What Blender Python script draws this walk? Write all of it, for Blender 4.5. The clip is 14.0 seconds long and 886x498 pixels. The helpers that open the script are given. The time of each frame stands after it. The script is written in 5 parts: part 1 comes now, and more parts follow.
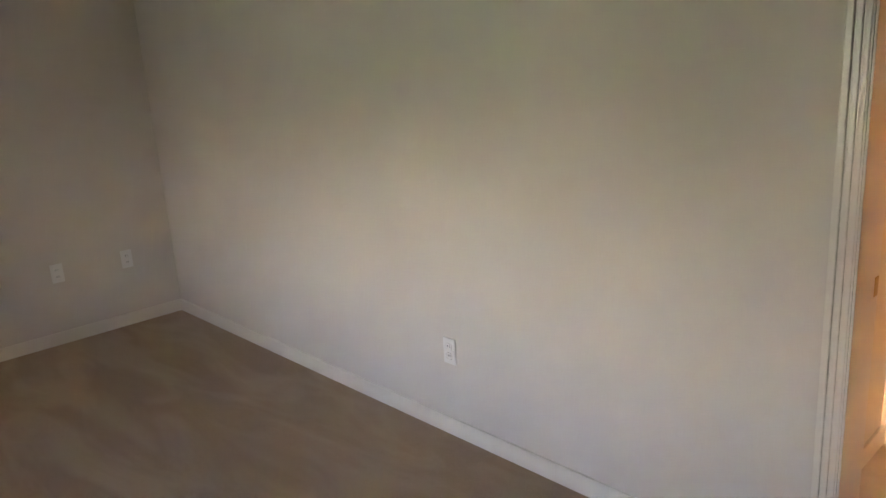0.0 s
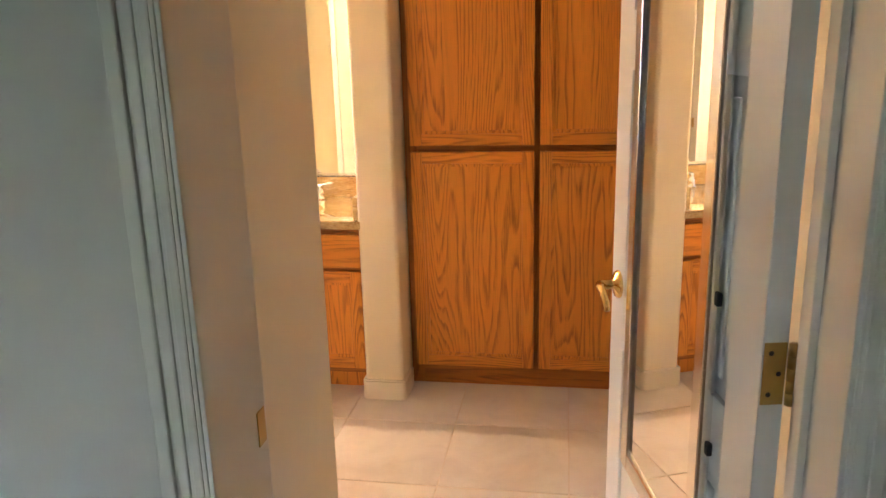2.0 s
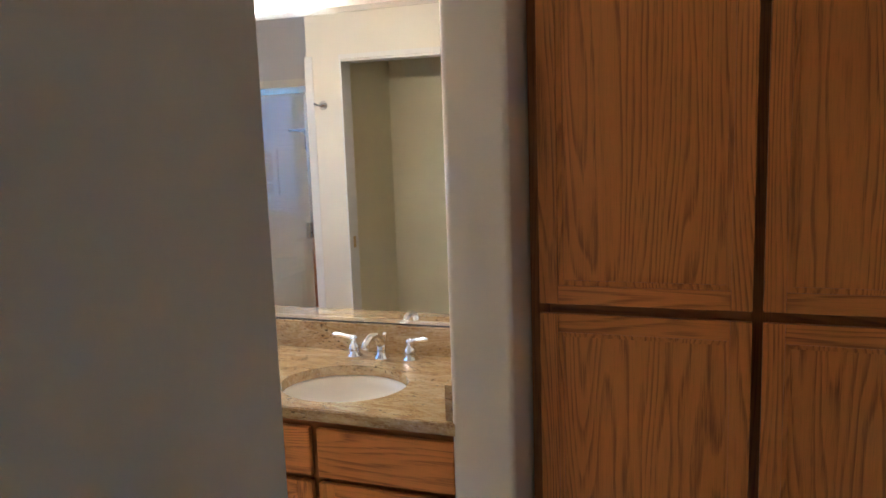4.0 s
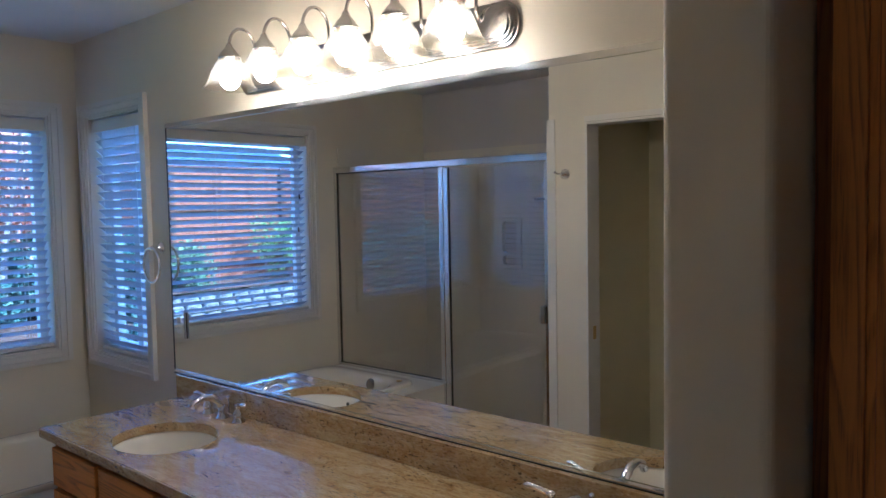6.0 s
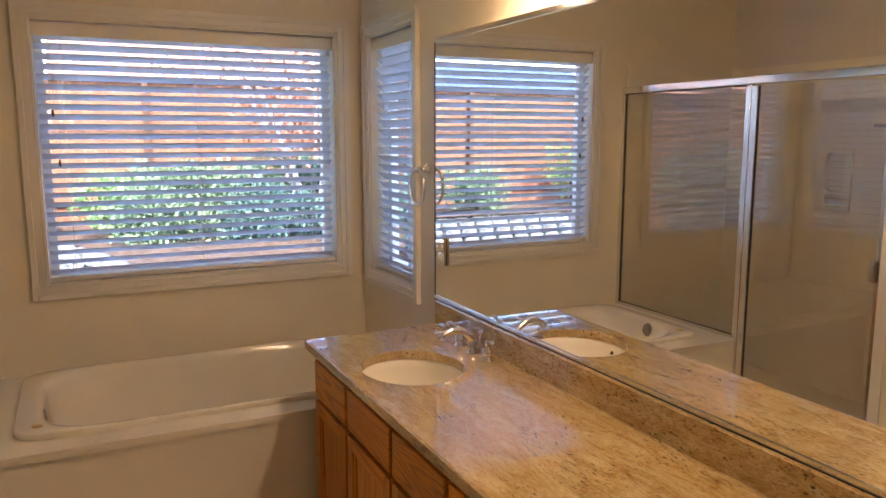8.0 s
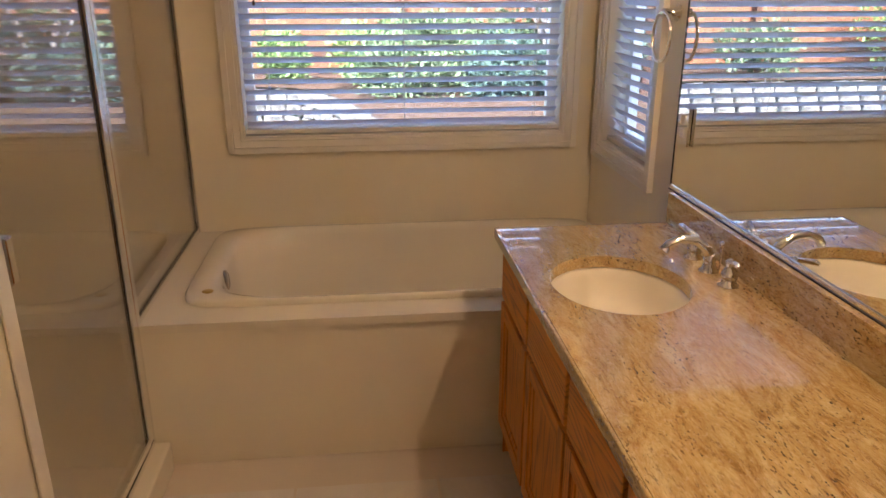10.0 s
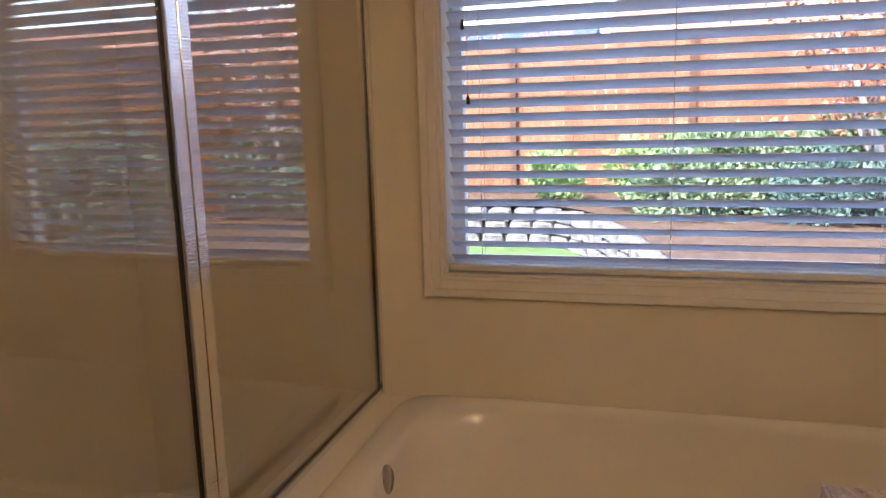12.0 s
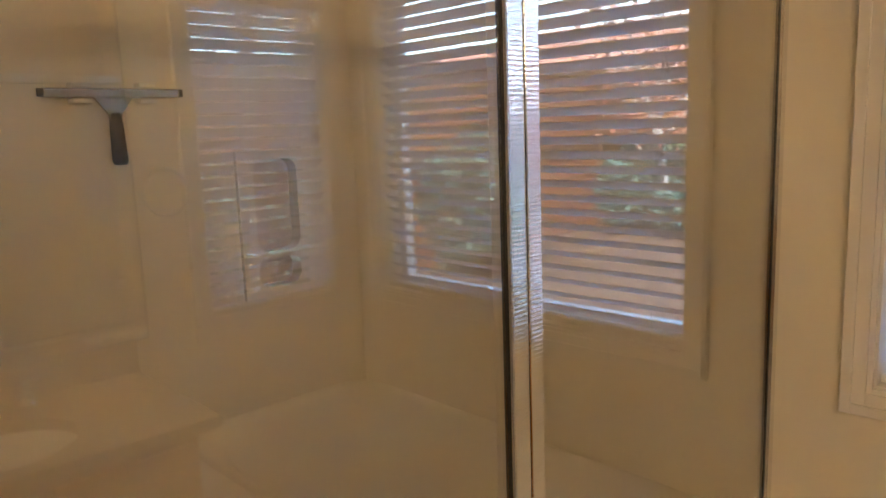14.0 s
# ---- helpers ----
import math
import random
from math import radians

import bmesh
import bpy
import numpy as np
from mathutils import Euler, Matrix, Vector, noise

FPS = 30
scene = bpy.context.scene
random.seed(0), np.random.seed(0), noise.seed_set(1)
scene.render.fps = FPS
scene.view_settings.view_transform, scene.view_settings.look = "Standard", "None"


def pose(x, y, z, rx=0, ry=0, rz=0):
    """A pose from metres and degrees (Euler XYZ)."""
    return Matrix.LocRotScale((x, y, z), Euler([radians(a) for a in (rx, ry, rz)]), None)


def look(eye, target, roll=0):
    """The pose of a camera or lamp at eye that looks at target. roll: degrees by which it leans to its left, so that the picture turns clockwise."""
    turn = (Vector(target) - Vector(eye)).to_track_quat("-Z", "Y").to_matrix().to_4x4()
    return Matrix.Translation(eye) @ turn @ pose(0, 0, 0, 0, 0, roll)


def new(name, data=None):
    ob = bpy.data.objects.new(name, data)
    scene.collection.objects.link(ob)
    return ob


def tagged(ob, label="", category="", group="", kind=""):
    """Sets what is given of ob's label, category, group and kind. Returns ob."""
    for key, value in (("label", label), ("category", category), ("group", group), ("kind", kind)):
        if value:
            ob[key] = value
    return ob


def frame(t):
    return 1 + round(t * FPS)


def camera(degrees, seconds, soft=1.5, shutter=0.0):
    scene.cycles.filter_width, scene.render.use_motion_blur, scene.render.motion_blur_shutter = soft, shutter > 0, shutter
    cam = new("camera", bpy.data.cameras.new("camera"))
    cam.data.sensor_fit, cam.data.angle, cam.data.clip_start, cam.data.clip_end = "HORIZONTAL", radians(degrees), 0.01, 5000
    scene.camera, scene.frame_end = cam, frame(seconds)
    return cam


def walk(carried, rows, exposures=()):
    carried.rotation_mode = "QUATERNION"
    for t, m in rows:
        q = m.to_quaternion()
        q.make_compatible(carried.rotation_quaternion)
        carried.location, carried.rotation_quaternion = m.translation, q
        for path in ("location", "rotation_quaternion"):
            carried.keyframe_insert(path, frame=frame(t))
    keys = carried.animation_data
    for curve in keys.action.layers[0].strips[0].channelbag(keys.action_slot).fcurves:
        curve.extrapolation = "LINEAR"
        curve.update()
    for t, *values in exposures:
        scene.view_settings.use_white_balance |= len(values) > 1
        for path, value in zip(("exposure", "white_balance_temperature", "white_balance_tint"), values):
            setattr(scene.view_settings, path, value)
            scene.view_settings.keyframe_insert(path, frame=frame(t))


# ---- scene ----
cam = camera(61.4, 14.0)

PATH = [
    (0, (0.474, -0.385, 1.613), (-0.947, 0.925, 1.1), -3.7),
    (0.5, (0.411, -0.208, 1.513), (-0.65, 1.413, 1.015), -0.9),
    (1, (0.393, 0.082, 1.489), (-0.334, 1.874, 0.979), -1.4),
    (1.5, (0.329, 0.445, 1.472), (-0.114, 2.33, 0.968), -1.5),
    (2, (0.304, 0.796, 1.453), (-0.013, 2.708, 0.959), -1.5),
    (2.5, (0.315, 1.189, 1.484), (-0.075, 3.094, 1.012), -1.8),
    (3, (0.216, 1.485, 1.474), (-0.257, 3.388, 1.083), -2.1),
    (3.2, (0.183, 1.595, 1.484), (-0.329, 3.494, 1.119), -2.0),
    (5.3, (-0.029, 2.495, 1.576), (-1.083, 4.186, 1.405), -2.0),
    (5.5, (-0.042, 2.548, 1.582), (-1.169, 4.193, 1.429), -1.8),
    (6, (-0.043, 2.661, 1.615), (-1.353, 4.169, 1.5), -1.1),
    (6.5, (-0.036, 2.703, 1.639), (-1.478, 4.085, 1.541), -0.3),
    (7, (-0.07, 2.784, 1.643), (-1.628, 4.032, 1.529), 0.2),
    (7.5, (-0.174, 2.898, 1.635), (-1.846, 3.977, 1.439), 0.2),
    (8, (-0.248, 2.983, 1.598), (-2.022, 3.857, 1.297), 0.0),
    (8.5, (-0.267, 3.107, 1.579), (-2.117, 3.75, 1.173), -0.2),
    (8.7, (-0.276, 3.155, 1.581), (-2.142, 3.716, 1.13), -0.0),
    (10.8, (-1.226, 3.434, 1.443), (-3.124, 3.461, 0.814), -0.5),
    (11, (-1.31, 3.459, 1.42), (-3.218, 3.433, 0.826), -0.6),
    (11.5, (-1.533, 3.492, 1.404), (-3.459, 3.268, 0.912), -1.4),
    (12, (-1.762, 3.466, 1.428), (-3.658, 2.937, 1.077), -1.6),
    (12.5, (-1.965, 3.408, 1.441), (-3.784, 2.593, 1.248), -3.0),
    (13, (-2.07, 3.423, 1.508), (-3.743, 2.337, 1.379), -2.9),
    (13.5, (-2.107, 3.375, 1.551), (-3.658, 2.127, 1.391), -2.65),
    (14, (-2.144, 3.298, 1.56), (-3.552, 1.915, 1.237), -2.1),
]

# exposure and white balance
EXPO = [(0.0, 6.33, 7500, 33), (0.5, 6.0, 7100, 29), (1.0, 5.83, 6850, 26), (1.5, 5.82, 6500, 23), (2.0, 6.0, 5900, 18), (2.5, 5.97, 5350, 15), (3.0, 5.8, 4750, 11), (3.2, 5.6, 4650, 11),
        (5.3, 3.3, 3250, 8), (5.5, 3.25, 3350, 8), (6.0, 3.08, 3950, 9), (6.5, 3.08, 4900, 13), (7.0, 3.2, 5900, 18), (7.5, 3.33, 6050, 18),
        (8.0, 3.7, 6050, 18), (8.5, 3.85, 6200, 19), (11.0, 3.64, 6250, 19), (11.5, 3.65, 6250, 19), (12.0, 3.45, 6350, 19), (13.0, 3.2, 6500, 19), (13.5, 3.7, 6500, 17), (14.0, 4.0, 6150, 11)]
walk(cam, [(t, look(eye, target, roll)) for t, eye, target, roll in PATH], EXPO)

# ---- light: sky, sun, bedroom daylight ----
world = bpy.data.worlds.new("world")
scene.world = world
world.use_nodes = True
wn = world.node_tree
sky = wn.nodes.new("ShaderNodeTexSky")
sky.sky_type = 'NISHITA'
sky.sun_disc = False
sky.sun_elevation = radians(48)
sky.sun_rotation = radians(110)
wn.nodes["Background"].inputs["Strength"].default_value = 0.135
wn.links.new(sky.outputs[0], wn.nodes["Background"].inputs["Color"])
sun = new("sun", bpy.data.lights.new("sun", "SUN"))
sun.data.energy = 2.3
sun.data.angle = radians(0.5)
sun.data.color = (1.0, 0.95, 0.87)
_d = Vector((math.sin(radians(110)) * math.cos(radians(48)), math.cos(radians(110)) * math.cos(radians(48)), math.sin(radians(48))))
sun.matrix_world = look(_d * 30, (0, 0, 0))
BULB = 7.9
BED_W = 0.18
# area lamp added in the unseen bedroom window, in place of its daylight
bed_day = new("bedroom_daylight", bpy.data.lights.new("bedroom_daylight", "AREA"))
bed_day.data.shape = 'RECTANGLE'
bed_day.data.size, bed_day.data.size_y = 0.78, 0.88
bed_day.data.energy = BED_W
bed_day.data.color = (0.80, 0.86, 1.0)
bed_day.matrix_world = look((-1.5, -3.08, 1.1), (-1.5, 1.6, 1.1))


# ---- materials ----
class G:
    """A small node graph builder for one material."""

    def __init__(self, name):
        self.m = bpy.data.materials.new(name)
        self.m.use_nodes = True
        self.t = self.m.node_tree
        self.b = self.t.nodes["Principled BSDF"]
        self.out = self.t.nodes["Material Output"]

    def n(self, kind, **kw):
        node = self.t.nodes.new(kind)
        for k, v in kw.items():
            if k in node.inputs:
                self.put(node.inputs[k], v)
        return node

    def put(self, sock, v):
        if isinstance(v, bpy.types.NodeSocket):
            self.t.links.new(v, sock)
        else:
            sock.default_value = v

    def coord(self, scale=(1, 1, 1), shift=True):
        tc = self.n("ShaderNodeTexCoord")
        mp = self.n("ShaderNodeMapping")
        self.t.links.new(tc.outputs["Object"], mp.inputs["Vector"])
        mp.inputs["Scale"].default_value = scale
        if shift:
            oi = self.n("ShaderNodeObjectInfo")
            mul = self.n("ShaderNodeVectorMath")
            mul.operation = 'MULTIPLY'
            self.t.links.new(oi.outputs["Random"], mul.inputs[0])
            mul.inputs[1].default_value = (37.0, 53.0, 71.0)
            self.t.links.new(mul.outputs[0], mp.inputs["Location"])
        return mp.outputs["Vector"]

    def noise(self, vec, scale, detail=3.0, rough=0.55, dist=0.0):
        nd = self.n("ShaderNodeTexNoise", Scale=scale, Detail=detail, Roughness=rough, Distortion=dist)
        self.t.links.new(vec, nd.inputs["Vector"])
        return nd.outputs["Fac"]

    def ramp(self, fac, stops):
        r = self.n("ShaderNodeValToRGB")
        self.put(r.inputs["Fac"], fac)
        e = r.color_ramp.elements
        while len(e) < len(stops):
            e.new(0.5)
        for k, (p, c) in enumerate(stops):
            e[k].position = p
            e[k].color = (*c, 1) if len(c) == 3 else c
        return r.outputs["Color"]

    def mix(self, fac, a, b, blend='MIX'):
        m = self.n("ShaderNodeMix")
        m.data_type = 'RGBA'
        m.blend_type = blend
        self.put(m.inputs[0], fac)
        self.put(m.inputs[6], a if not isinstance(a, tuple) else (*a, 1))
        self.put(m.inputs[7], b if not isinstance(b, tuple) else (*b, 1))
        return m.outputs[2]

    def math(self, op, a, b=0.0):
        m = self.n("ShaderNodeMath")
        m.operation = op
        self.put(m.inputs[0], a)
        self.put(m.inputs[1], b)
        return m.outputs[0]

    def bump(self, height, strength=0.3, distance=0.002):
        bp = self.n("ShaderNodeBump", Strength=strength, Distance=distance)
        self.t.links.new(height, bp.inputs["Height"])
        self.t.links.new(bp.outputs[0], self.b.inputs["Normal"])

    def set(self, **kw):
        for k, v in kw.items():
            key = {"color": "Base Color", "rough": "Roughness", "metal": "Metallic", "spec": "Specular IOR Level", "coat": "Coat Weight", "trans": "Transmission Weight", "sss": "Subsurface Weight"}[k]
            if isinstance(v, tuple) and len(v) == 3:
                v = (*v, 1)
            self.put(self.b.inputs[key], v)
        return self


def paint(name, col, rough=0.55, relief=0.25, grain=90.0, var=0.06):
    g = G(name)
    v = g.coord(shift=False)
    big = g.noise(v, 1.3, 3)
    a = tuple(c * (1 - var) for c in col)
    b = tuple(min(1, c * (1 + var * 0.6)) for c in col)
    fine = g.noise(v, grain, 3, 0.6)
    mid = g.noise(v, 18.0, 2)
    g.set(color=g.ramp(big, [(0.3, a), (0.7, b)]), rough=rough)
    g.bump(g.math('ADD', fine, mid), relief, 0.002)
    return g.m


def metal(name, col, rough=0.12):
    g = G(name)
    v = g.coord(shift=False)
    g.set(color=g.ramp(g.noise(v, 25, 3), [(0.3, tuple(c * 0.96 for c in col)), (0.7, col)]), metal=1.0, rough=rough)
    return g.m


def oak(name, axis, hi=(0.74, 0.285, 0.022), lo=(0.19, 0.050, 0.0045)):
    """Honey oak: cathedral bands and open pores, running along the given axis."""
    g = G(name)
    low, fin, por = ((1.0, 1.0, 0.10), (1.0, 1.0, 0.05), (1.0, 1.0, 0.035)) if axis == 'z' else ((0.10, 1.0, 1.0), (0.05, 1.0, 1.0), (0.035, 1.0, 1.0))
    v = g.coord(low)
    warp = g.noise(v, 3.2, 2.5, 0.5)
    sep = g.n("ShaderNodeSeparateXYZ")
    g.t.links.new(v, sep.inputs[0])
    across = sep.outputs[0] if axis == 'z' else sep.outputs[2]
    ph = g.math('ADD', g.math('MULTIPLY', across, 30.0), g.math('MULTIPLY', warp, 44.0))
    ph = g.math('ADD', ph, g.math('MULTIPLY', g.noise(v, 14.0, 3), 2.0))
    fr = g.math('FRACT', ph)
    band = g.ramp(fr, [(0.0, (0.0,) * 3), (0.45, (0.12,) * 3), (0.82, (1.0,) * 3), (1.0, (0.0,) * 3)])
    pv = g.coord(por)
    pores = g.noise(pv, 300.0, 2, 0.6)
    pm = g.ramp(pores, [(0.5, (0.0,) * 3), (0.66, (1.0,) * 3)])
    fibre = g.noise(g.coord(fin), 60.0, 4, 0.65)
    big = g.noise(v, 1.6, 2)
    stroke = g.ramp(g.noise(g.coord(fin), 95.0, 3, 0.6), [(0.40, (0.25,) * 3), (0.58, (1.0,) * 3)])
    col = g.mix(g.math('MULTIPLY', g.math('MULTIPLY', band, stroke), 0.95), hi, lo)
    col = g.mix(g.math('MULTIPLY', pm, g.math('ADD', g.math('MULTIPLY', band, 0.7), 0.15)), col, tuple(c * 0.42 for c in lo))
    col = g.mix(g.math('MULTIPLY', fibre, 0.4), col, tuple(c * 0.7 for c in hi))
    col = g.mix(g.math('MULTIPLY', big, 0.35), col, tuple(c * 1.15 for c in hi))
    g.set(color=col, rough=g.math('ADD', g.math('MULTIPLY', fibre, 0.2), 0.36), coat=0.0)
    g.bump(g.math('ADD', pm, band), -0.12, 0.0008)
    return g.m


YCREAM = paint("yellow_cream_paint", (0.80, 0.72, 0.46), 0.5, 0.2)
WALL = paint("cream_wall_paint", (0.79, 0.72, 0.57), 0.5, 0.22)
BEDWALL = paint("bedroom_wall_paint", (0.68, 0.63, 0.565), 0.6, 0.2)
CEIL = paint("ceiling_paint", (0.78, 0.75, 0.70), 0.8, 0.4, 60)
TRIM = paint("white_trim_paint", (0.78, 0.74, 0.66), 0.3, 0.05, 40, 0.03)
DOORP = paint("white_door_paint", (0.76, 0.76, 0.74), 0.32, 0.06, 40, 0.03)
SURROUND = paint("cream_shower_surround", (0.83, 0.77, 0.64), 0.22, 0.04, 30, 0.05)
ACRYL = paint("ivory_tub_acrylic", (0.80, 0.74, 0.62), 0.045, 0.004, 12, 0.03)
PORC = paint("ivory_porcelain", (0.82, 0.77, 0.66), 0.08, 0.0, 12, 0.02)
PLASTIC = paint("white_plastic", (0.78, 0.77, 0.74), 0.35, 0.02, 30, 0.02)
CHROME = metal("polished_chrome", (0.84, 0.84, 0.85), 0.06)
ALU = metal("bright_aluminium", (0.86, 0.85, 0.83), 0.16)
NICKEL = metal("brushed_nickel_bar", (0.50, 0.47, 0.44), 0.18)
BRASS = metal("polished_brass", (0.85, 0.58, 0.20), 0.12)
OLDBRASS = metal("worn_brass", (0.55, 0.38, 0.13), 0.3)
DARK = paint("dark_rubber_gasket", (0.02, 0.018, 0.015), 0.5, 0.05)
BLACK = paint("black_grip", (0.015, 0.015, 0.018), 0.45, 0.1)
OAKV = oak("honey_oak_upright", 'z')
OAKH = oak("honey_oak_level", 'x')
# same honey oak, darkened: shade of the door gaps put into the colour
OAKFV = oak("shade_darkened_oak_upright", 'z', (0.42, 0.15, 0.014), (0.13, 0.036, 0.004))
OAKFH = oak("shade_darkened_oak_level", 'x', (0.42, 0.15, 0.014), (0.13, 0.036, 0.004))


def make_scallop():
    """Bright aluminium with a hammered, scalloped face."""
    g = G("hammered_bright_aluminium")
    v = g.coord((1.0, 1.0, 1.0), False)
    wv = g.n("ShaderNodeTexWave", Scale=46.0, Distortion=4.0, Detail=1.0)
    wv.bands_direction = 'Z'
    wv.inputs["Detail Scale"].default_value = 2.2
    g.t.links.new(v, wv.inputs["Vector"])
    g.set(color=(0.87, 0.87, 0.86), metal=1.0, rough=0.12)
    g.bump(wv.outputs["Fac"], 0.10, 0.002)
    return g.m


SCALLOP = make_scallop()


def make_blind():
    """White slat plastic that lets a little daylight through."""
    g = G("white_faux_wood_blind")
    v = g.coord(shift=False)
    g.set(color=g.ramp(g.noise(v, 30, 3), [(0.3, (0.72, 0.71, 0.74)), (0.7, (0.76, 0.75, 0.78))]), rough=0.4)
    tl = g.n("ShaderNodeBsdfTranslucent")
    tl.inputs["Color"].default_value = (0.80, 0.79, 0.93, 1)
    mx = g.n("ShaderNodeMixShader", Fac=0.22)
    g.t.links.new(g.b.outputs[0], mx.inputs[1])
    g.t.links.new(tl.outputs[0], mx.inputs[2])
    g.t.links.new(mx.outputs[0], g.out.inputs["Surface"])
    return g.m


BLINDM = make_blind()


def make_mirror():
    g = G("mirror_silver")
    g.set(color=(0.94, 0.95, 0.93), metal=1.0, rough=0.0)
    return g.m


def make_glass(name, tint, ior=4.5, extra=0.04):
    """Thin clear pane: straight through, with a Fresnel reflection."""
    g = G(name)
    tr = g.n("ShaderNodeBsdfTransparent")
    tr.inputs["Color"].default_value = (*tint, 1)
    gl = g.n("ShaderNodeBsdfGlossy", Roughness=0.0)
    lw = g.n("ShaderNodeLayerWeight", Blend=0.5)
    mx = g.n("ShaderNodeMixShader")
    g.put(mx.inputs[0], g.math('ADD', g.math('MULTIPLY', g.math('POWER', lw.outputs["Facing"], ior), 0.8), extra))
    g.t.links.new(tr.outputs[0], mx.inputs[1])
    g.t.links.new(gl.outputs[0], mx.inputs[2])
    g.t.links.new(mx.outputs[0], g.out.inputs["Surface"])
    return g.m


MIRROR = make_mirror()
GLASS = make_glass("window_glass", (0.96, 0.98, 0.97))
SHGLASS = make_glass("shower_glass", (0.995, 0.985, 0.96), 3.2, 0.12)


def make_shade_glass():
    g = G("ribbed_clear_glass")
    tr = g.n("ShaderNodeBsdfTransparent")
    tr.inputs["Color"].default_value = (0.97, 0.93, 0.85, 1)
    tl = g.n("ShaderNodeBsdfTranslucent")
    tl.inputs["Color"].default_value = (0.95, 0.9, 0.8, 1)
    gl = g.n("ShaderNodeBsdfGlossy", Roughness=0.08)
    lw = g.n("ShaderNodeLayerWeight", Blend=0.5)
    fr = g.math('ADD', g.math('MULTIPLY', g.math('POWER', lw.outputs["Facing"], 4.0), 0.6), 0.04)
    m1 = g.n("ShaderNodeMixShader", Fac=0.045)
    m2 = g.n("ShaderNodeMixShader")
    g.t.links.new(tr.outputs[0], m1.inputs[1])
    g.t.links.new(tl.outputs[0], m1.inputs[2])
    g.t.links.new(fr, m2.inputs[0])
    g.t.links.new(m1.outputs[0], m2.inputs[1])
    g.t.links.new(gl.outputs[0], m2.inputs[2])
    g.t.links.new(m2.outputs[0], g.out.inputs["Surface"])
    return g.m


SHADEG = make_shade_glass()


def make_bulb():
    g = G("lit_bulb")
    g.set(color=(0.9, 0.85, 0.75))
    g.b.inputs["Emission Color"].default_value = (1.0, 0.70, 0.40, 1)
    g.b.inputs["Emission Strength"].default_value = BULB
    return g.m


BULBM = make_bulb()


def make_granite():
    """Golden granite: long cream and rust streaks, brown flecks, small black grains."""
    g = G("golden_granite")
    v = g.coord((0.3, 1.0, 1.0), False)
    flow = g.noise(v, 16.0, 8, 0.8, 1.6)
    col = g.ramp(flow, [(0.30, (0.20, 0.095, 0.034)), (0.40, (0.40, 0.245, 0.082)), (0.52, (0.53, 0.38, 0.16)), (0.66, (0.65, 0.52, 0.285))])
    fl = g.noise(g.coord((0.3, 1.0, 1.0), False), 110.0, 5, 0.75, 0.8)
    fm = g.ramp(fl, [(0.54, (0, 0, 0)), (0.64, (1, 1, 1))])
    col = g.mix(g.math('MULTIPLY', fm, 0.55), col, (0.17, 0.085, 0.037))
    lt = g.ramp(g.noise(g.coord((0.6, 1.0, 1.0), False), 130.0, 3, 0.6), [(0.56, (0, 0, 0)), (0.66, (1, 1, 1))])
    col = g.mix(g.math('MULTIPLY', lt, 0.35), col, (0.70, 0.56, 0.38))
    sp = g.noise(g.coord((0.4, 1, 1), False), 150.0, 2, 0.6)
    sm = g.ramp(sp, [(0.585, (0, 0, 0)), (0.645, (1, 1, 1))])
    patch = g.ramp(g.noise(v, 9.0, 4, 0.6, 0.8), [(0.48, (0, 0, 0)), (0.60, (1, 1, 1))])
    col = g.mix(g.math('MULTIPLY', sm, g.math('ADD', g.math('MULTIPLY', patch, 0.85), 0.12)), col, (0.035, 0.02, 0.014))
    g.set(color=col, rough=0.03, coat=1.0)
    g.b.inputs['Coat Roughness'].default_value = 0.0
    return g.m


GRANITE = make_granite()


def make_tile():
    g = G("beige_stone_tile")
    v = g.coord()
    cloud = g.noise(v, 4.0, 5, 0.6, 0.6)
    col = g.ramp(cloud, [(0.3, (0.57, 0.52, 0.48)), (0.5, (0.66, 0.62, 0.58)), (0.72, (0.73, 0.69, 0.65))])
    fine = g.noise(v, 120.0, 3)
    col = g.mix(g.math('MULTIPLY', fine, 0.2), col, (0.45, 0.36, 0.29))
    g.set(color=col, rough=g.math('ADD', g.math('MULTIPLY', cloud, 0.25), 0.25))
    g.bump(g.math('ADD', cloud, fine), 0.12, 0.002)
    return g.m


TILE = make_tile()
GROUT = paint("grout", (0.66, 0.58, 0.50), 0.85, 0.4, 200)


def make_carpet():
    g = G("tan_carpet")
    v = g.coord(shift=False)
    f1 = g.noise(v, 420.0, 3, 0.7)
    f2 = g.noise(v, 45.0, 4, 0.65)
    tracks = g.noise(g.coord((0.7, 2.2, 1), False), 1.6, 3, 0.5, 0.8)
    col = g.ramp(f1, [(0.3, (0.30, 0.21, 0.14)), (0.7, (0.58, 0.44, 0.32))])
    col = g.mix(g.math('MULTIPLY', f2, 0.5), col, (0.48, 0.35, 0.245))
    col = g.mix(g.ramp(tracks, [(0.42, (0, 0, 0)), (0.6, (0.45,) * 3)]), col, (0.62, 0.48, 0.355))
    g.set(color=col, rough=0.95, spec=0.1)
    g.bump(g.math('ADD', f1, f2), 0.8, 0.008)
    return g.m


CARPET = make_carpet()


def ground_mat(name, stops, scale, detail=6, rough=0.9, relief=0.5):
    g = G(name)
    v = g.coord(shift=False)
    a = g.noise(v, scale, detail, 0.65)
    b = g.noise(v, scale * 14, 3)
    col = g.ramp(a, stops)
    col = g.mix(g.math('MULTIPLY', b, 0.35), col, stops[0][1])
    g.set(color=col, rough=rough, spec=0.15)
    g.bump(b, relief, 0.02)
    return g.m


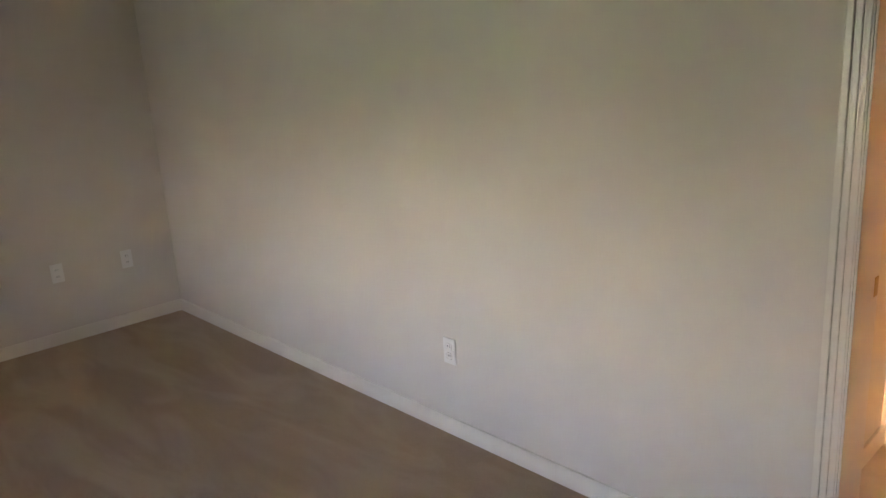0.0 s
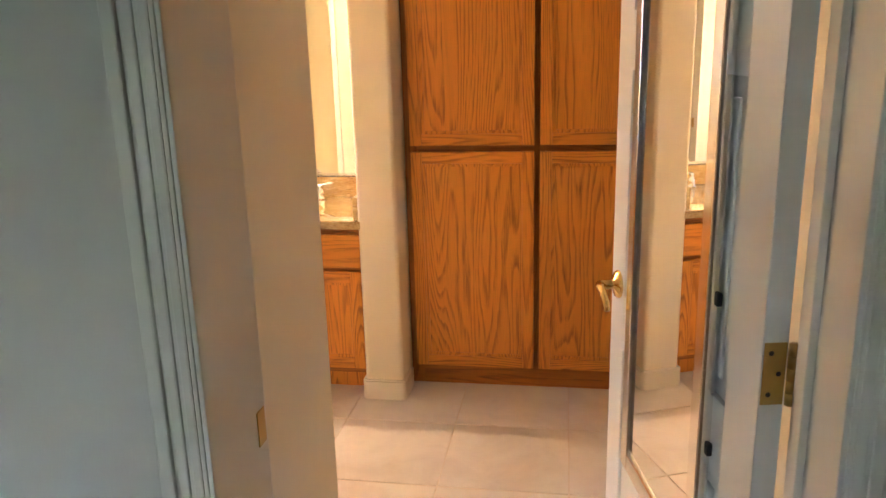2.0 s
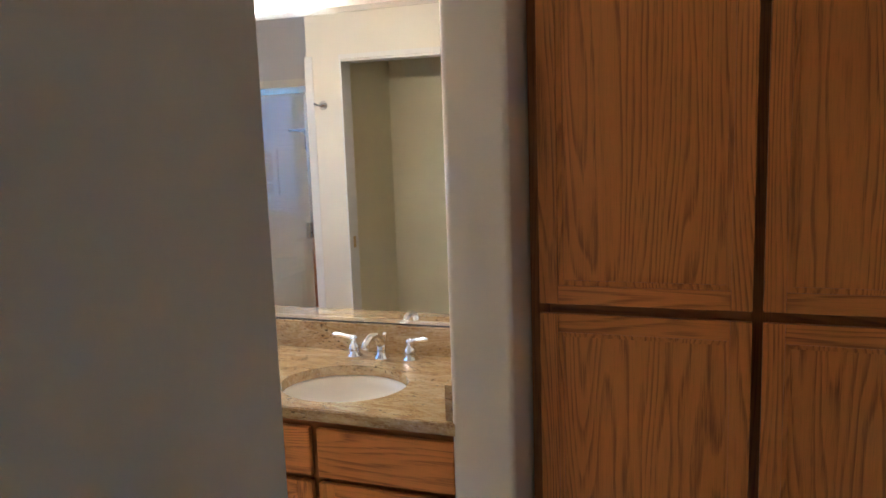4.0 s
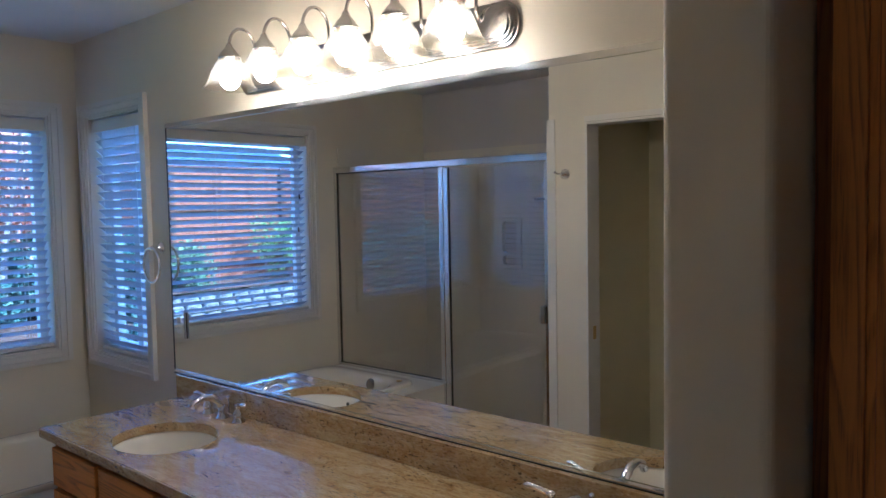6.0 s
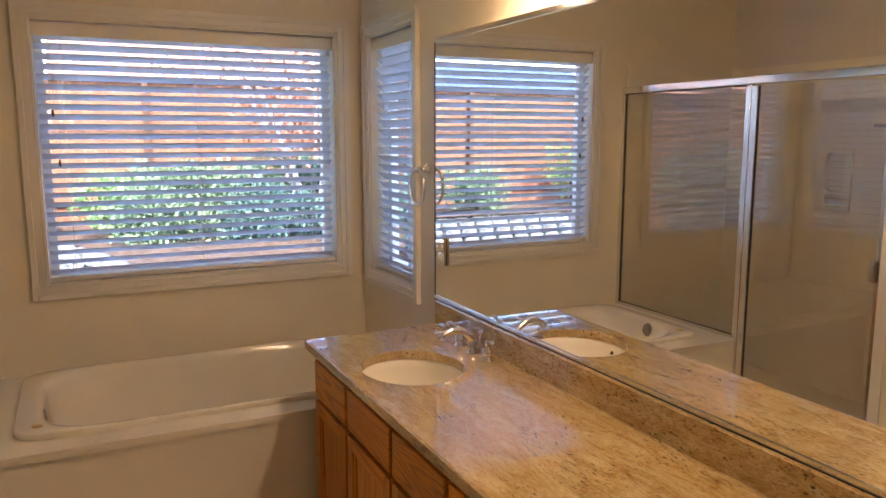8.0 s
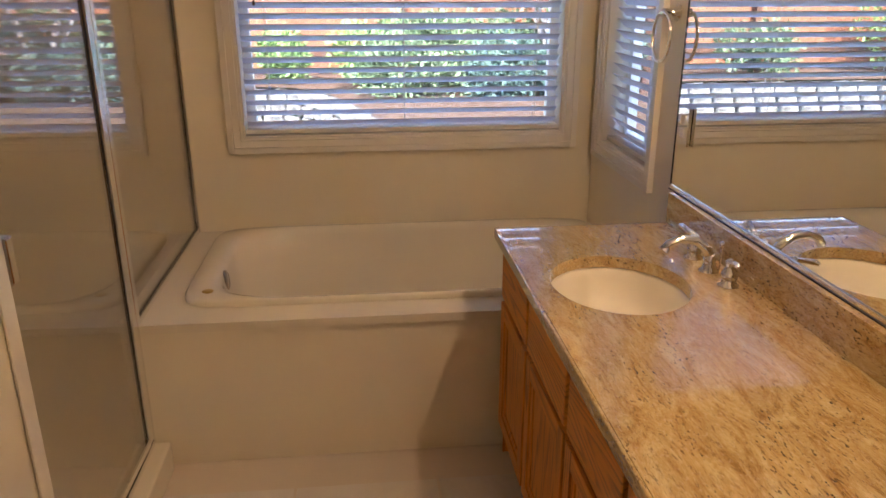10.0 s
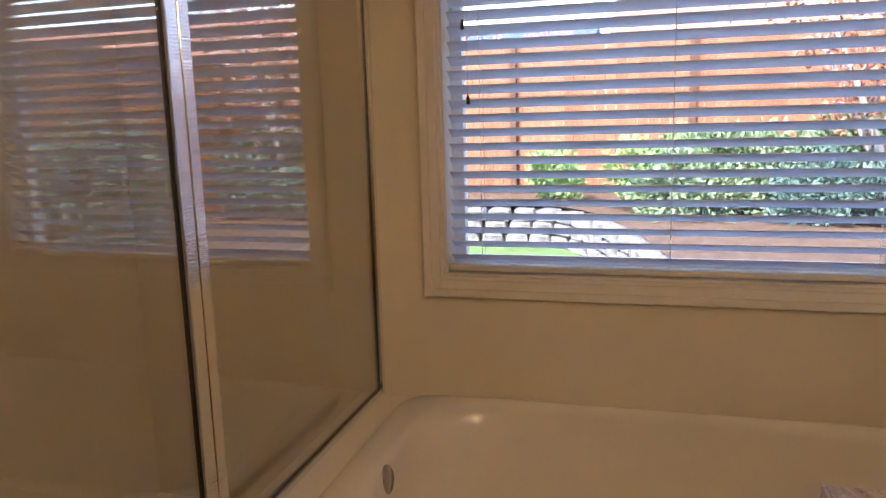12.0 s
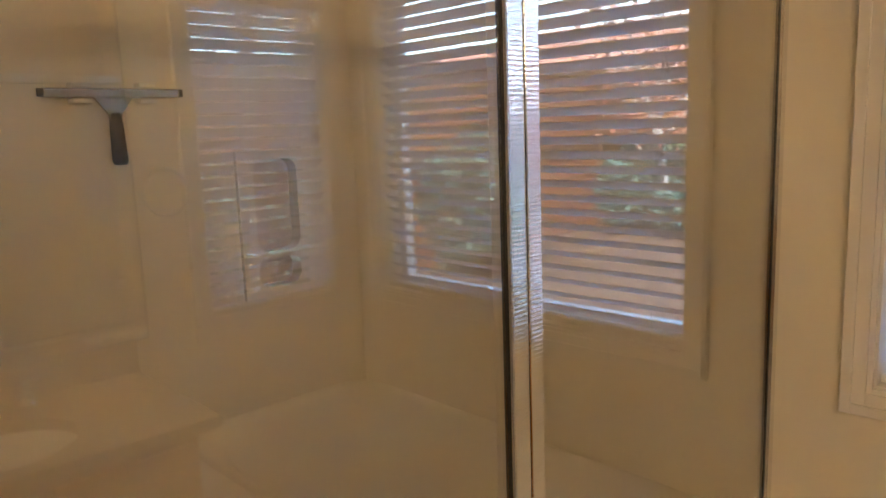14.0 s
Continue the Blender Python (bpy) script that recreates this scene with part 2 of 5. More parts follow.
LAWN = ground_mat("lawn_grass", [(0.3, (0.05, 0.09, 0.026)), (0.7, (0.11, 0.165, 0.06))], 6.0)
SOIL = ground_mat("bark_mulch", [(0.3, (0.045, 0.027, 0.018)), (0.7, (0.13, 0.085, 0.06))], 9.0)
STONE = ground_mat("pale_concrete_block", [(0.32, (0.10, 0.095, 0.095)), (0.68, (0.30, 0.285, 0.28))], 9.0, 5, 0.85, 0.8)


def make_fence():
    g = G("cedar_board")
    v = g.coord((1, 1, 0.12))
    a = g.noise(v, 9.0, 5, 0.65, 0.6)
    f = g.noise(g.coord((1, 1, 0.03)), 130.0, 3)
    oi = g.n("ShaderNodeObjectInfo")
    col = g.ramp(a, [(0.3, (0.12, 0.038, 0.017)), (0.55, (0.19, 0.064, 0.028)), (0.8, (0.24, 0.088, 0.042))])
    col = g.mix(g.math('MULTIPLY', f, 0.35), col, (0.12, 0.045, 0.02))
    col = g.mix(g.math('MULTIPLY', oi.outputs["Random"], 0.4), col, (0.27, 0.115, 0.06))
    g.set(color=col, rough=0.8)
    g.bump(f, 0.3, 0.004)
    return g.m


FENCE = make_fence()
RAILW = ground_mat("weathered_rail_wood", [(0.3, (0.05, 0.028, 0.02)), (0.7, (0.14, 0.075, 0.05))], 8.0)
BARK = ground_mat("pale_grey_bark", [(0.3, (0.30, 0.26, 0.24)), (0.7, (0.52, 0.48, 0.45))], 14.0)


def leaf_mat(name, a, b):
    g = G(name)
    geo = g.n("ShaderNodeNewGeometry")
    col = g.ramp(geo.outputs["Random Per Island"], [(0.0, a), (1.0, b)])
    g.set(color=col, rough=0.5, spec=0.3)
    return g.m


LEAF = leaf_mat("shrub_leaves", (0.055, 0.095, 0.05), (0.20, 0.27, 0.15))
LEAF2 = leaf_mat("blue_green_leaves", (0.03, 0.07, 0.06), (0.11, 0.17, 0.14))
LEAF3 = leaf_mat("bright_leaves", (0.09, 0.17, 0.05), (0.25, 0.35, 0.13))
REDLEAF = leaf_mat("reddish_leaves", (0.20, 0.06, 0.04), (0.32, 0.14, 0.08))
ROOFM = ground_mat("clay_roof_tile", [(0.3, (0.24, 0.11, 0.075)), (0.7, (0.38, 0.19, 0.13))], 5.0)
BLUEROOF = ground_mat("slate_blue_roof", [(0.3, (0.035, 0.05, 0.10)), (0.7, (0.08, 0.11, 0.20))], 5.0)
PINK = leaf_mat("pink_blossom", (0.40, 0.13, 0.16), (0.60, 0.32, 0.34))
STUCCO = paint("exterior_stucco", (0.55, 0.47, 0.38), 0.9, 0.6, 60)


# ---- mesh helpers ----
def empty(name, x=0.0, y=0.0, z=0.0):
    e = new(name)
    e.location = (x, y, z)
    e.empty_display_size = 0.05
    return e


def part(name, bm, material, parent=None, label="", smooth=False):
    """Links a bmesh, in world metres, as one mesh object, under its parent where one is given."""
    me = bpy.data.meshes.new(name)
    bmesh.ops.recalc_face_normals(bm, faces=bm.faces)
    if smooth:
        for f in bm.faces:
            f.smooth = True
    bm.to_mesh(me)
    bm.free()
    me.materials.append(material)
    ob = new(name, me)
    if parent is not None:
        bpy.context.view_layer.update()
        ob.parent = parent
        ob.matrix_parent_inverse = parent.matrix_world.inverted()
    if label:
        ob["label"] = label
    return ob


def add_box(bm, x0, x1, y0, y1, z0, z1, bevel=0.0, seg=2):
    m = Matrix.Translation(((x0 + x1) / 2, (y0 + y1) / 2, (z0 + z1) / 2)) @ Matrix.Diagonal((x1 - x0, y1 - y0, z1 - z0, 1))
    r = bmesh.ops.create_cube(bm, size=1.0, matrix=m)
    if bevel:
        es = list({e for v in r["verts"] for e in v.link_edges})
        bmesh.ops.bevel(bm, geom=es, offset=bevel, segments=seg, affect='EDGES', profile=0.6)
    return bm


def boxes(*rows, bevel=0.0, seg=2):
    bm = bmesh.new()
    for r in rows:
        add_box(bm, *r, bevel=bevel, seg=seg)
    return bm


def add_tube(bm, pts, radius, seg=10, taper=None):
    """A tube along a line of points; taper gives a radius factor for each point."""
    pts = [Vector(p) for p in pts]
    rings = []
    up = Vector((0.13, 0.21, 0.97))
    for i, p in enumerate(pts):
        d = (pts[min(i + 1, len(pts) - 1)] - pts[max(i - 1, 0)]).normalized()
        a = d.cross(up)
        if a.length < 1e-3:
            a = d.cross(Vector((1, 0, 0)))
        a.normalize()
        b = d.cross(a).normalized()
        r = radius * (taper[i] if taper else 1.0)
        rings.append([bm.verts.new(p + a * (r * math.cos(q)) + b * (r * math.sin(q))) for q in [2 * math.pi * k / seg for k in range(seg)]])
    for r0, r1 in zip(rings, rings[1:]):
        for k in range(seg):
            bm.faces.new((r0[k], r0[(k + 1) % seg], r1[(k + 1) % seg], r1[k]))
    bm.faces.new(rings[0])
    bm.faces.new(list(reversed(rings[-1])))
    return bm


def add_lathe(bm, profile, matrix=Matrix(), seg=24, flute=0.0, nflute=12, close=True):
    """Turns (radius, height) pairs round the local z axis."""
    rings = []
    for r, h in profile:
        ring = []
        for k in range(seg):
            q = 2 * math.pi * k / seg
            rr = r * (1 + flute * math.cos(q * nflute))
            ring.append(bm.verts.new(matrix @ Vector((rr * math.cos(q), rr * math.sin(q), h))))
        rings.append(ring)
    for r0, r1 in zip(rings, rings[1:]):
        for k in range(seg):
            bm.faces.new((r0[k], r0[(k + 1) % seg], r1[(k + 1) % seg], r1[k]))
    if close:
        bm.faces.new(rings[0])
        bm.faces.new(list(reversed(rings[-1])))
    return bm


def setting(name, bm, material, label="", smooth=False):
    return tagged(part(name, bm, material, None, "", smooth), label, "", "", "structure")


# axes for lathes that point out of a wall
OUT_Y = Matrix.Rotation(radians(90), 4, 'X')      # local z to -y
OUT_X = Matrix.Rotation(radians(90), 4, 'Y')      # local z to +x

# ---- the plan ----
H = 2.48                # ceilings
XW = -4.0               # window wall
YM = 4.36               # mirror wall
YS = 2.615              # shower glass
YH = 2.64              # wall with the robe hook
XL = -0.328             # wall beside the entry
XR = 0.80               # wall behind the door
YB = 1.60               # bedroom face of the dividing wall
D0, D1, DH = -0.137, 0.610, 2.03   # bathroom door opening
W0, W1, WZ0, WZ1 = 2.848, 4.213, 0.93, 2.10        # large window opening
S0, S1, SZ0, SZ1 = -3.885, -3.335, 0.905, 2.088    # small window opening

setting("floor", boxes((-4.15, 0.95, 1.72, 4.52, -0.12, -0.003)), GROUT, "grout bed under the bathroom tiles")
setting("bedroom_carpet", boxes((-4.5, 2.35, -2.4, 1.66, -0.12, 0.004)), CARPET, "tan cut-pile bedroom carpet with vacuum marks")
setting("ceiling", boxes((-4.15, 0.95, 1.70, 4.52, H, H + 0.15)), CEIL, "off-white textured bathroom ceiling")
setting("bedroom_ceiling", boxes((-4.5, 2.35, -3.15, 1.70, H, H + 0.15)), CEIL, "off-white bedroom ceiling")

setting("wall_window", boxes((XW - 0.15, XW, 1.70, W0, 0, H), (XW - 0.15, XW, W1, 4.51, 0, H), (XW - 0.15, XW, W0, W1, 0, WZ0), (XW - 0.15, XW, W0, W1, WZ1, H)), WALL, "cream painted wall above the tub with a large window")
setting("wall_mirror", boxes((XW, S0, YM, YM + 0.15, 0, H), (S1, 0.95, YM, YM + 0.15, 0, H), (S0, S1, YM, YM + 0.15, 0, SZ0), (S0, S1, YM, YM + 0.15, SZ1, H)), WALL, "cream painted wall behind the vanity with a small window")
RX0, RX1, RZ0, RZ1 = -3.262, -3.074, 1.168, 1.512     # recess for the soap niche
setting("wall_bedroom", boxes((-4.5, RX0, YB, 1.70, 0, H), (RX1, D0 - 0.02, YB, 1.70, 0, H), (RX0, RX1, YB, 1.70, 0, RZ0), (RX0, RX1, YB, 1.70, RZ1, H), (RX0, RX1, YB, 1.63, RZ0, RZ1), (D1 + 0.02, 2.35, YB, 1.70, 0, H), (D0 - 0.02, D1 + 0.02, YB, 1.70, DH + 0.02, H)), BEDWALL, "plain painted bedroom wall with a doorway")
setting("wall_bedroom_side", boxes((-4.5, -4.364, -2.3, YB, 0, H)), BEDWALL, "plain painted bedroom side wall")
setting("wall_bedroom_east", boxes((2.2, 2.35, -2.3, YB, 0, H)), BEDWALL, "plain painted bedroom wall")
# unseen back wall, 0.85 m thick: a tunnel that narrows the daylight
BW0, BW1, BZ0, BZ1 = -1.9, -1.1, 0.65, 1.55
setting("wall_bedroom_back", boxes((-4.5, BW0, -3.15, -2.3, 0, H), (BW1, 2.35, -3.15, -2.3, 0, H), (BW0, BW1, -3.15, -2.3, 0, BZ0), (BW0, BW1, -3.15, -2.3, BZ1, H)), BEDWALL, "unseen bedroom wall, made deep to narrow the daylight through its opening")
YD = 1.77               # bathroom face of the wall round the doorway
setting("wall_doorway", boxes((XL - 0.115, D0 - 0.02, 1.7, YD, 0, H), (D1 + 0.02, XR + 0.13, 1.7, YD, 0, H), (D0 - 0.02, D1 + 0.02, 1.7, YD, DH + 0.02, H)), WALL, "cream wall round the bathroom doorway")
bmx = boxes((XL - 0.115, XL, YD, YH, 0, H))
setting("wall_entry", bmx, WALL, "cream wall beside the bathroom entry")
T0, T1, TH = -2.016, -1.32, 2.03     # doorway of the toilet room
setting("wall_hook", boxes((-2.2335, T0, YH - 0.115, YH, 0, H), (T1, XL - 0.115, YH - 0.115, YH, 0, H), (T0, T1, YH - 0.115, YH, TH, H)), WALL, "cream wall with a doorway and a robe hook")
setting("wall_shower_side", boxes((-2.234, -2.12, 1.70, YH - 0.115, 0, H)), SURROUND, "cream shower side wall")
setting("wall_toilet_room", boxes((-2.119, XL - 0.1155, 1.7005, 1.712, 0, H), (-2.119, -2.108, 1.712, YH - 0.116, 0, H), (XL - 0.127, XL - 0.1155, 1.712, YH - 0.116, 0, H)), YCREAM, "yellow cream wall of the toilet room")
setting("wall_right", boxes((XR, XR + 0.13, YD, YM, 0, H)), WALL, "cream wall behind the open door")

# rounded wall stub between the vanity and the tall cabinet
bm = bmesh.new()
add_box(bm, -0.548, -0.379, 3.757, YM, 0, H)
es = [e for e in bm.edges if abs(e.verts[0].co.z - e.verts[1].co.z) > 1 and e.verts[0].co.y < 3.9]
bmesh.ops.bevel(bm, geom=es, offset=0.018, segments=5, affect='EDGES', profile=0.5)
setting("wall_stub", bm, WALL, "cream wall stub with rounded corners beside the tall cabinet")
setting("wall_soffit", boxes((-0.379, XR, 3.95, YM, 2.22, H)), WALL, "cream wall above the tall cabinet")


def baseboard(rows, label):
    bm = bmesh.new()
    for x0, x1, y0, y1 in rows:
        add_box(bm, x0, x1, y0, y1, -0.01, 0.082, 0.005, 2)
    return setting("baseboard", bm, TRIM, label)


b = 0.014
baseboard([(-4.364, D0 - 0.085, YB - b, YB)], "white painted bedroom baseboard")
baseboard([(D1 + 0.085, 2.2, YB - b, YB)], "white painted bedroom baseboard")
baseboard([(-4.364, -4.364 + b, -2.3, YB - b)], "white painted bedroom baseboard")
baseboard([(XL, XL + b, YD, YH + b), (T1 + 0.03, XL, YH, YH + b)], "white painted baseboard beside the entry")
baseboard([(-2.19, T0 - 0.01, YH, YH + b)], "white painted baseboard under the robe hook")
baseboard([(XR - b, XR, YD, 3.93)], "white painted baseboard behind the door")
bm = bmesh.new()
add_box(bm, -0.548 - b, -0.379 + b, 3.757 - b, 3.92, -0.01, 0.082)
es = [e for e in bm.edges if abs(e.verts[0].co.z - e.verts[1].co.z) > 0.05 and e.verts[0].co.y < 3.9]
bmesh.ops.bevel(bm, geom=es, offset=0.028, segments=5, affect='EDGES', profile=0.5)
add_box(bm, -0.548 - b * 0.5, -0.379 + b * 0.5, 3.757 - b * 0.5, 3.915, 0.0825, 0.09, 0.003)
setting("baseboard", bm, TRIM, "white rounded baseboard round the wall stub")


# ---- bathroom door: jamb, casing, leaf ----
def casing_bars(horizontal, x0, x1, z0, z1, y, out, parent, w=0.062, name="casing"):
    """One bar of door casing in three stepped profiles, standing out of the wall face y by 'out' (negative towards -y)."""
    bm = bmesh.new()
    s = 1 if out > 0 else -1
    for k, (a, b2, t) in enumerate(((0.0, 1.0, 0.55), (0.08, 0.30, 0.70), (0.36, 0.60, 0.80), (0.66, 0.96, 1.0))):
        d = abs(out) * t
        ya, yb = sorted((y, y + s * d))
        if horizontal:
            add_box(bm, x0, x1, ya, yb, z0 + (z1 - z0) * a, z0 + (z1 - z0) * b2, 0.003, 2)
        else:
            add_box(bm, x0 + (x1 - x0) * a, x0 + (x1 - x0) * b2, ya, yb, z0, z1, 0.003, 2)
    return part(name, bm, TRIM, parent)


frame_door = tagged(empty("door_frame", (D0 + D1) / 2, 1.65, 0), "white painted door frame with fluted casing", "door frame", "", "structure")
part("jamb", boxes((D0 - 0.02, D0, YB - 0.004, YD + 0.004, 0, DH + 0.02), bevel=0.002), TRIM, frame_door)
part("jamb", boxes((D1, D1 + 0.02, YB - 0.004, YD + 0.004, 0, DH + 0.02), bevel=0.002), TRIM, frame_door)
part("head", boxes((D0, D1, YB - 0.004, YD + 0.004, DH, DH + 0.02), bevel=0.002), TRIM, frame_door)
part("stop", boxes((D1 - 0.011, D1, 1.70, 1.73, 0, DH), bevel=0.002), TRIM, frame_door)
for yy, out in ((YB, -0.014), (YD, 0.014)):
    casing_bars(False, D0 - (0.006 if out < 0 else 0.0005), D0 - 0.072, 0, DH + 0.06, yy, out, frame_door)
    casing_bars(False, D1 + 0.006, D1 + 0.074, 0, DH + 0.06, yy, out, frame_door)
    casing_bars(True, D0 - 0.072, D1 + 0.078, DH + 0.006, DH + 0.072, yy, out * 1.05, frame_door)
part("strike_plate", boxes((D0 - 0.001, D0 + 0.002, 1.740, 1.766, 0.90, 0.955), bevel=0.0008), OLDBRASS, frame_door, "brass strike plate")

# the leaf is built along +x from its hinge edge, then turned open
DW = 0.765
door = tagged(empty("door_leaf"), "white panelled door, open, with a long framed mirror on its face", "door")
# local: x from the hinge, y thickness (0 face with the mirror .. -0.035), z up
stile = 0.105
rails = ((0.01, 0.24), (0.80, 0.93), (1.42, 1.54), (1.90, 2.02))
part("stile", boxes((0, stile, -0.035, 0, 0.01, 2.02), bevel=0.002), DOORP, door)
part("stile", boxes((DW - stile, DW, -0.035, 0, 0.01, 2.02), bevel=0.002), DOORP, door)
part("mullion", boxes((DW / 2 - 0.05, DW / 2 + 0.05, -0.034, -0.001, 0.24, 1.90), bevel=0.002), DOORP, door)
for z0, z1 in rails:
    part("rail", boxes((stile, DW - stile, -0.035, 0, z0, z1), bevel=0.002), DOORP, door)
for (z0, z1) in ((0.24, 0.80), (0.93, 1.42), (1.54, 1.90)):
    for x0, x1 in ((stile, DW / 2 - 0.05), (DW / 2 + 0.05, DW - stile)):
        bm = boxes((x0, x1, -0.027, -0.008, z0, z1))
        add_box(bm, x0 + 0.03, x1 - 0.03, -0.032, -0.003, z0 + 0.03, z1 - 0.03, 0.006, 2)
        part("panel", bm, DOORP, door)
# long mirror in a silver frame hung on the face
mx0, mx1, mz0, mz1 = 0.14, 0.572, 0.57, 1.80
mf = part("mirror_frame", boxes((mx0, mx0 + 0.042, 0.0015, 0.022, mz0, mz1), (mx1 - 0.042, mx1, 0.0015, 0.022, mz0, mz1), (mx0 + 0.042, mx1 - 0.042, 0.0015, 0.021, mz0, mz0 + 0.042), (mx0 + 0.042, mx1 - 0.042, 0.0015, 0.021, mz1 - 0.042, mz1), bevel=0.005), ALU, door, "silver frame of the door mirror")
part("glass", boxes((mx0 + 0.03, mx1 - 0.03, 0.004, 0.014, mz0 + 0.03, mz1 - 0.03)), MIRROR, mf, "clear mirror glass")
for zc in (0.83, 1.08):
    part("clip", boxes((mx0 - 0.007, mx0 + 0.002, 0.001, 0.010, zc, zc + 0.022), bevel=0.003), BLACK, mf, "black mirror clip")
# lever handles
for side in (1, -1):
    y0 = 0.0 if side > 0 else -0.035
    face = Matrix.Translation((DW - 0.062, y0, 0.943)) @ Matrix.Rotation(radians(-90 * side), 4, 'X')
    hd = part("handle", add_lathe(bmesh.new(), [(0.001, 0.0), (0.032, 0.0), (0.033, 0.004), (0.028, 0.010), (0.014, 0.014), (0.011, 0.020), (0.011, 0.045), (0.001, 0.047)], face, 24), BRASS, door, "polished brass lever handle", True)
    yy = y0 + side * 0.045
    lv = [(DW - 0.062, yy, 0.943), (DW - 0.085, yy + side * 0.004, 0.943), (DW - 0.108, yy + side * 0.004, 0.938), (DW - 0.128, yy + side * 0.002, 0.922), (DW - 0.138, yy + side * 0.001, 0.905)]
    part("lever", add_tube(bmesh.new(), lv, 0.010, 10, [1.1, 1.0, 0.85, 0.8, 0.6]), BRASS, hd, "", True)
part("latch_plate", boxes((DW - 0.0005, DW + 0.001, -0.030, -0.006, 0.912, 0.972)), BRASS, door, "brass latch plate")
for zc in (0.25, 1.03, 1.80):
    hg = part("hinge", boxes((-0.0015, 0.0, -0.033, -0.002, zc - 0.045, zc + 0.045), bevel=0.0005), OLDBRASS, door, "worn brass butt hinge")
    bm = bmesh.new()
    for k in range(5):
        add_lathe(bm, [(0.006, 0.0), (0.006, 0.0172)], Matrix.Translation((-0.004, -0.040, zc - 0.045 + k * 0.018)), 12)
    part("knuckle", bm, OLDBRASS, hg, "", True)
    for dz, dy in ((-0.03, -0.012), (0.0, -0.024), (0.03, -0.012)):
        part("screw", add_lathe(bmesh.new(), [(0.004, 0.0), (0.003, 0.0012)], Matrix.Translation((-0.0012, dy, zc + dz)) @ Matrix.Rotation(radians(-90), 4, 'Y'), 10), DARK, hg)
DOOR_ANGLE = 101.2     # from +x round to the open leaf
door.matrix_world = Matrix.Translation((0.604, 1.79, 0.0)) @ Matrix.Rotation(radians(DOOR_ANGLE), 4, 'Z') @ Matrix.Translation((0, 0.035, 0))


# ---- tall oak cabinet ----
def oak_door(x0, x1, z0, z1, yf, parent, name="door", label=""):
    """Frame-and-panel oak door with its face at yf (facing -y)."""
    fw = 0.050
    d = empty(name, (x0 + x1) / 2, yf, z0)
    bpy.context.view_layer.update()
    d.parent = parent
    d.matrix_parent_inverse = parent.matrix_world.inverted()
    part("stile", boxes((x0, x0 + fw, yf, yf + 0.02, z0, z1), bevel=0.003), OAKV, d)
    part("stile", boxes((x1 - fw, x1, yf, yf + 0.02, z0, z1), bevel=0.003), OAKV, d)
    part("rail", boxes((x0 + fw, x1 - fw, yf, yf + 0.02, z0, z0 + fw), bevel=0.003), OAKH, d)
    part("rail", boxes((x0 + fw, x1 - fw, yf, yf + 0.02, z1 - fw, z1), bevel=0.003), OAKH, d)
    bm = boxes((x0 + fw, x1 - fw, yf + 0.0125, yf + 0.0195, z0 + fw, z1 - fw))
    part("panel", bm, OAKV, d)
    bm = bmesh.new()
    run = 0.013
    lip = [(x0 + fw, z0 + fw), (x1 - fw, z0 + fw), (x1 - fw, z1 - fw), (x0 + fw, z1 - fw)]
    low = [(x0 + fw + run, z0 + fw + run), (x1 - fw - run, z0 + fw + run), (x1 - fw - run, z1 - fw - run), (x0 + fw + run, z1 - fw - run)]
    rows = []
    for pts, y in ((lip, yf + 0.001), (lip, yf + 0.005), (low, yf + 0.0085), (low, yf + 0.0145)):
        rows.append([bm.verts.new((px, y, pz)) for px, pz in pts])
    for r0, r1 in zip(rows, rows[1:]):
        for k in range(4):
            bm.faces.new((r0[k], r0[(k + 1) % 4], r1[(k + 1) % 4], r1[k]))
    part("bead", bm, OAKV, d)
    return d


YC = 3.918     # door faces of the tall cabinet
cab = tagged(empty("tall_cabinet", 0.2, 4.1, 0), "tall honey oak linen cabinet with four framed doors", "cabinet")
part("body", boxes((-0.376, XR - 0.003, YC + 0.055, YM - 0.003, 0.0, 2.22)), OAKV, cab)
fy = YC + 0.034
# face frame in the darkened oak, so gaps between doors look shaded
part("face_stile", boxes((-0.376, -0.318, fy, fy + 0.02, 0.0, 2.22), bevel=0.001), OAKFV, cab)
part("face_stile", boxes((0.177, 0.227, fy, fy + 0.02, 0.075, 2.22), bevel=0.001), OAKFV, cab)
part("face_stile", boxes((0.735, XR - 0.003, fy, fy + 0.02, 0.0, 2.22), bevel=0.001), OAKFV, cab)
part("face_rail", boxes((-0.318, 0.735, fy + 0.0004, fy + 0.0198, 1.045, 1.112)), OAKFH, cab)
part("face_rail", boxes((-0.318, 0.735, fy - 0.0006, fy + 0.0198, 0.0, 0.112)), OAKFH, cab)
for z0, z1 in ((0.098, 1.070), (1.096, 2.17)):
    oak_door(-0.345, 0.181, z0, z1, YC, cab)
    oak_door(0.205, 0.752, z0, z1, YC, cab)

# ---- vanity ----
VX0, VX1, VY = -2.992, -0.538, 3.792
van = tagged(empty("vanity_cabinet", -1.76, 4.08, 0), "honey oak double vanity cabinet with drawers over doors", "cabinet")
part("body", boxes((VX0 + 0.0045, VX0 + 0.02, VY + 0.021, YM - 0.003, 0.10, 0.762), (VX1 - 0.02, VX1 - 0.002, VY + 0.021, YM - 0.003, 0.10, 0.762), (VX0 + 0.02, VX1 - 0.02, YM - 0.02, YM - 0.003, 0.118, 0.762), (VX0 + 0.02, VX1 - 0.02, VY + 0.021, YM - 0.003, 0.10, 0.118), (VX0 + 0.01, VX1 - 0.002, VY + 0.085, YM - 0.003, 0.0, 0.0995)), OAKV, van)
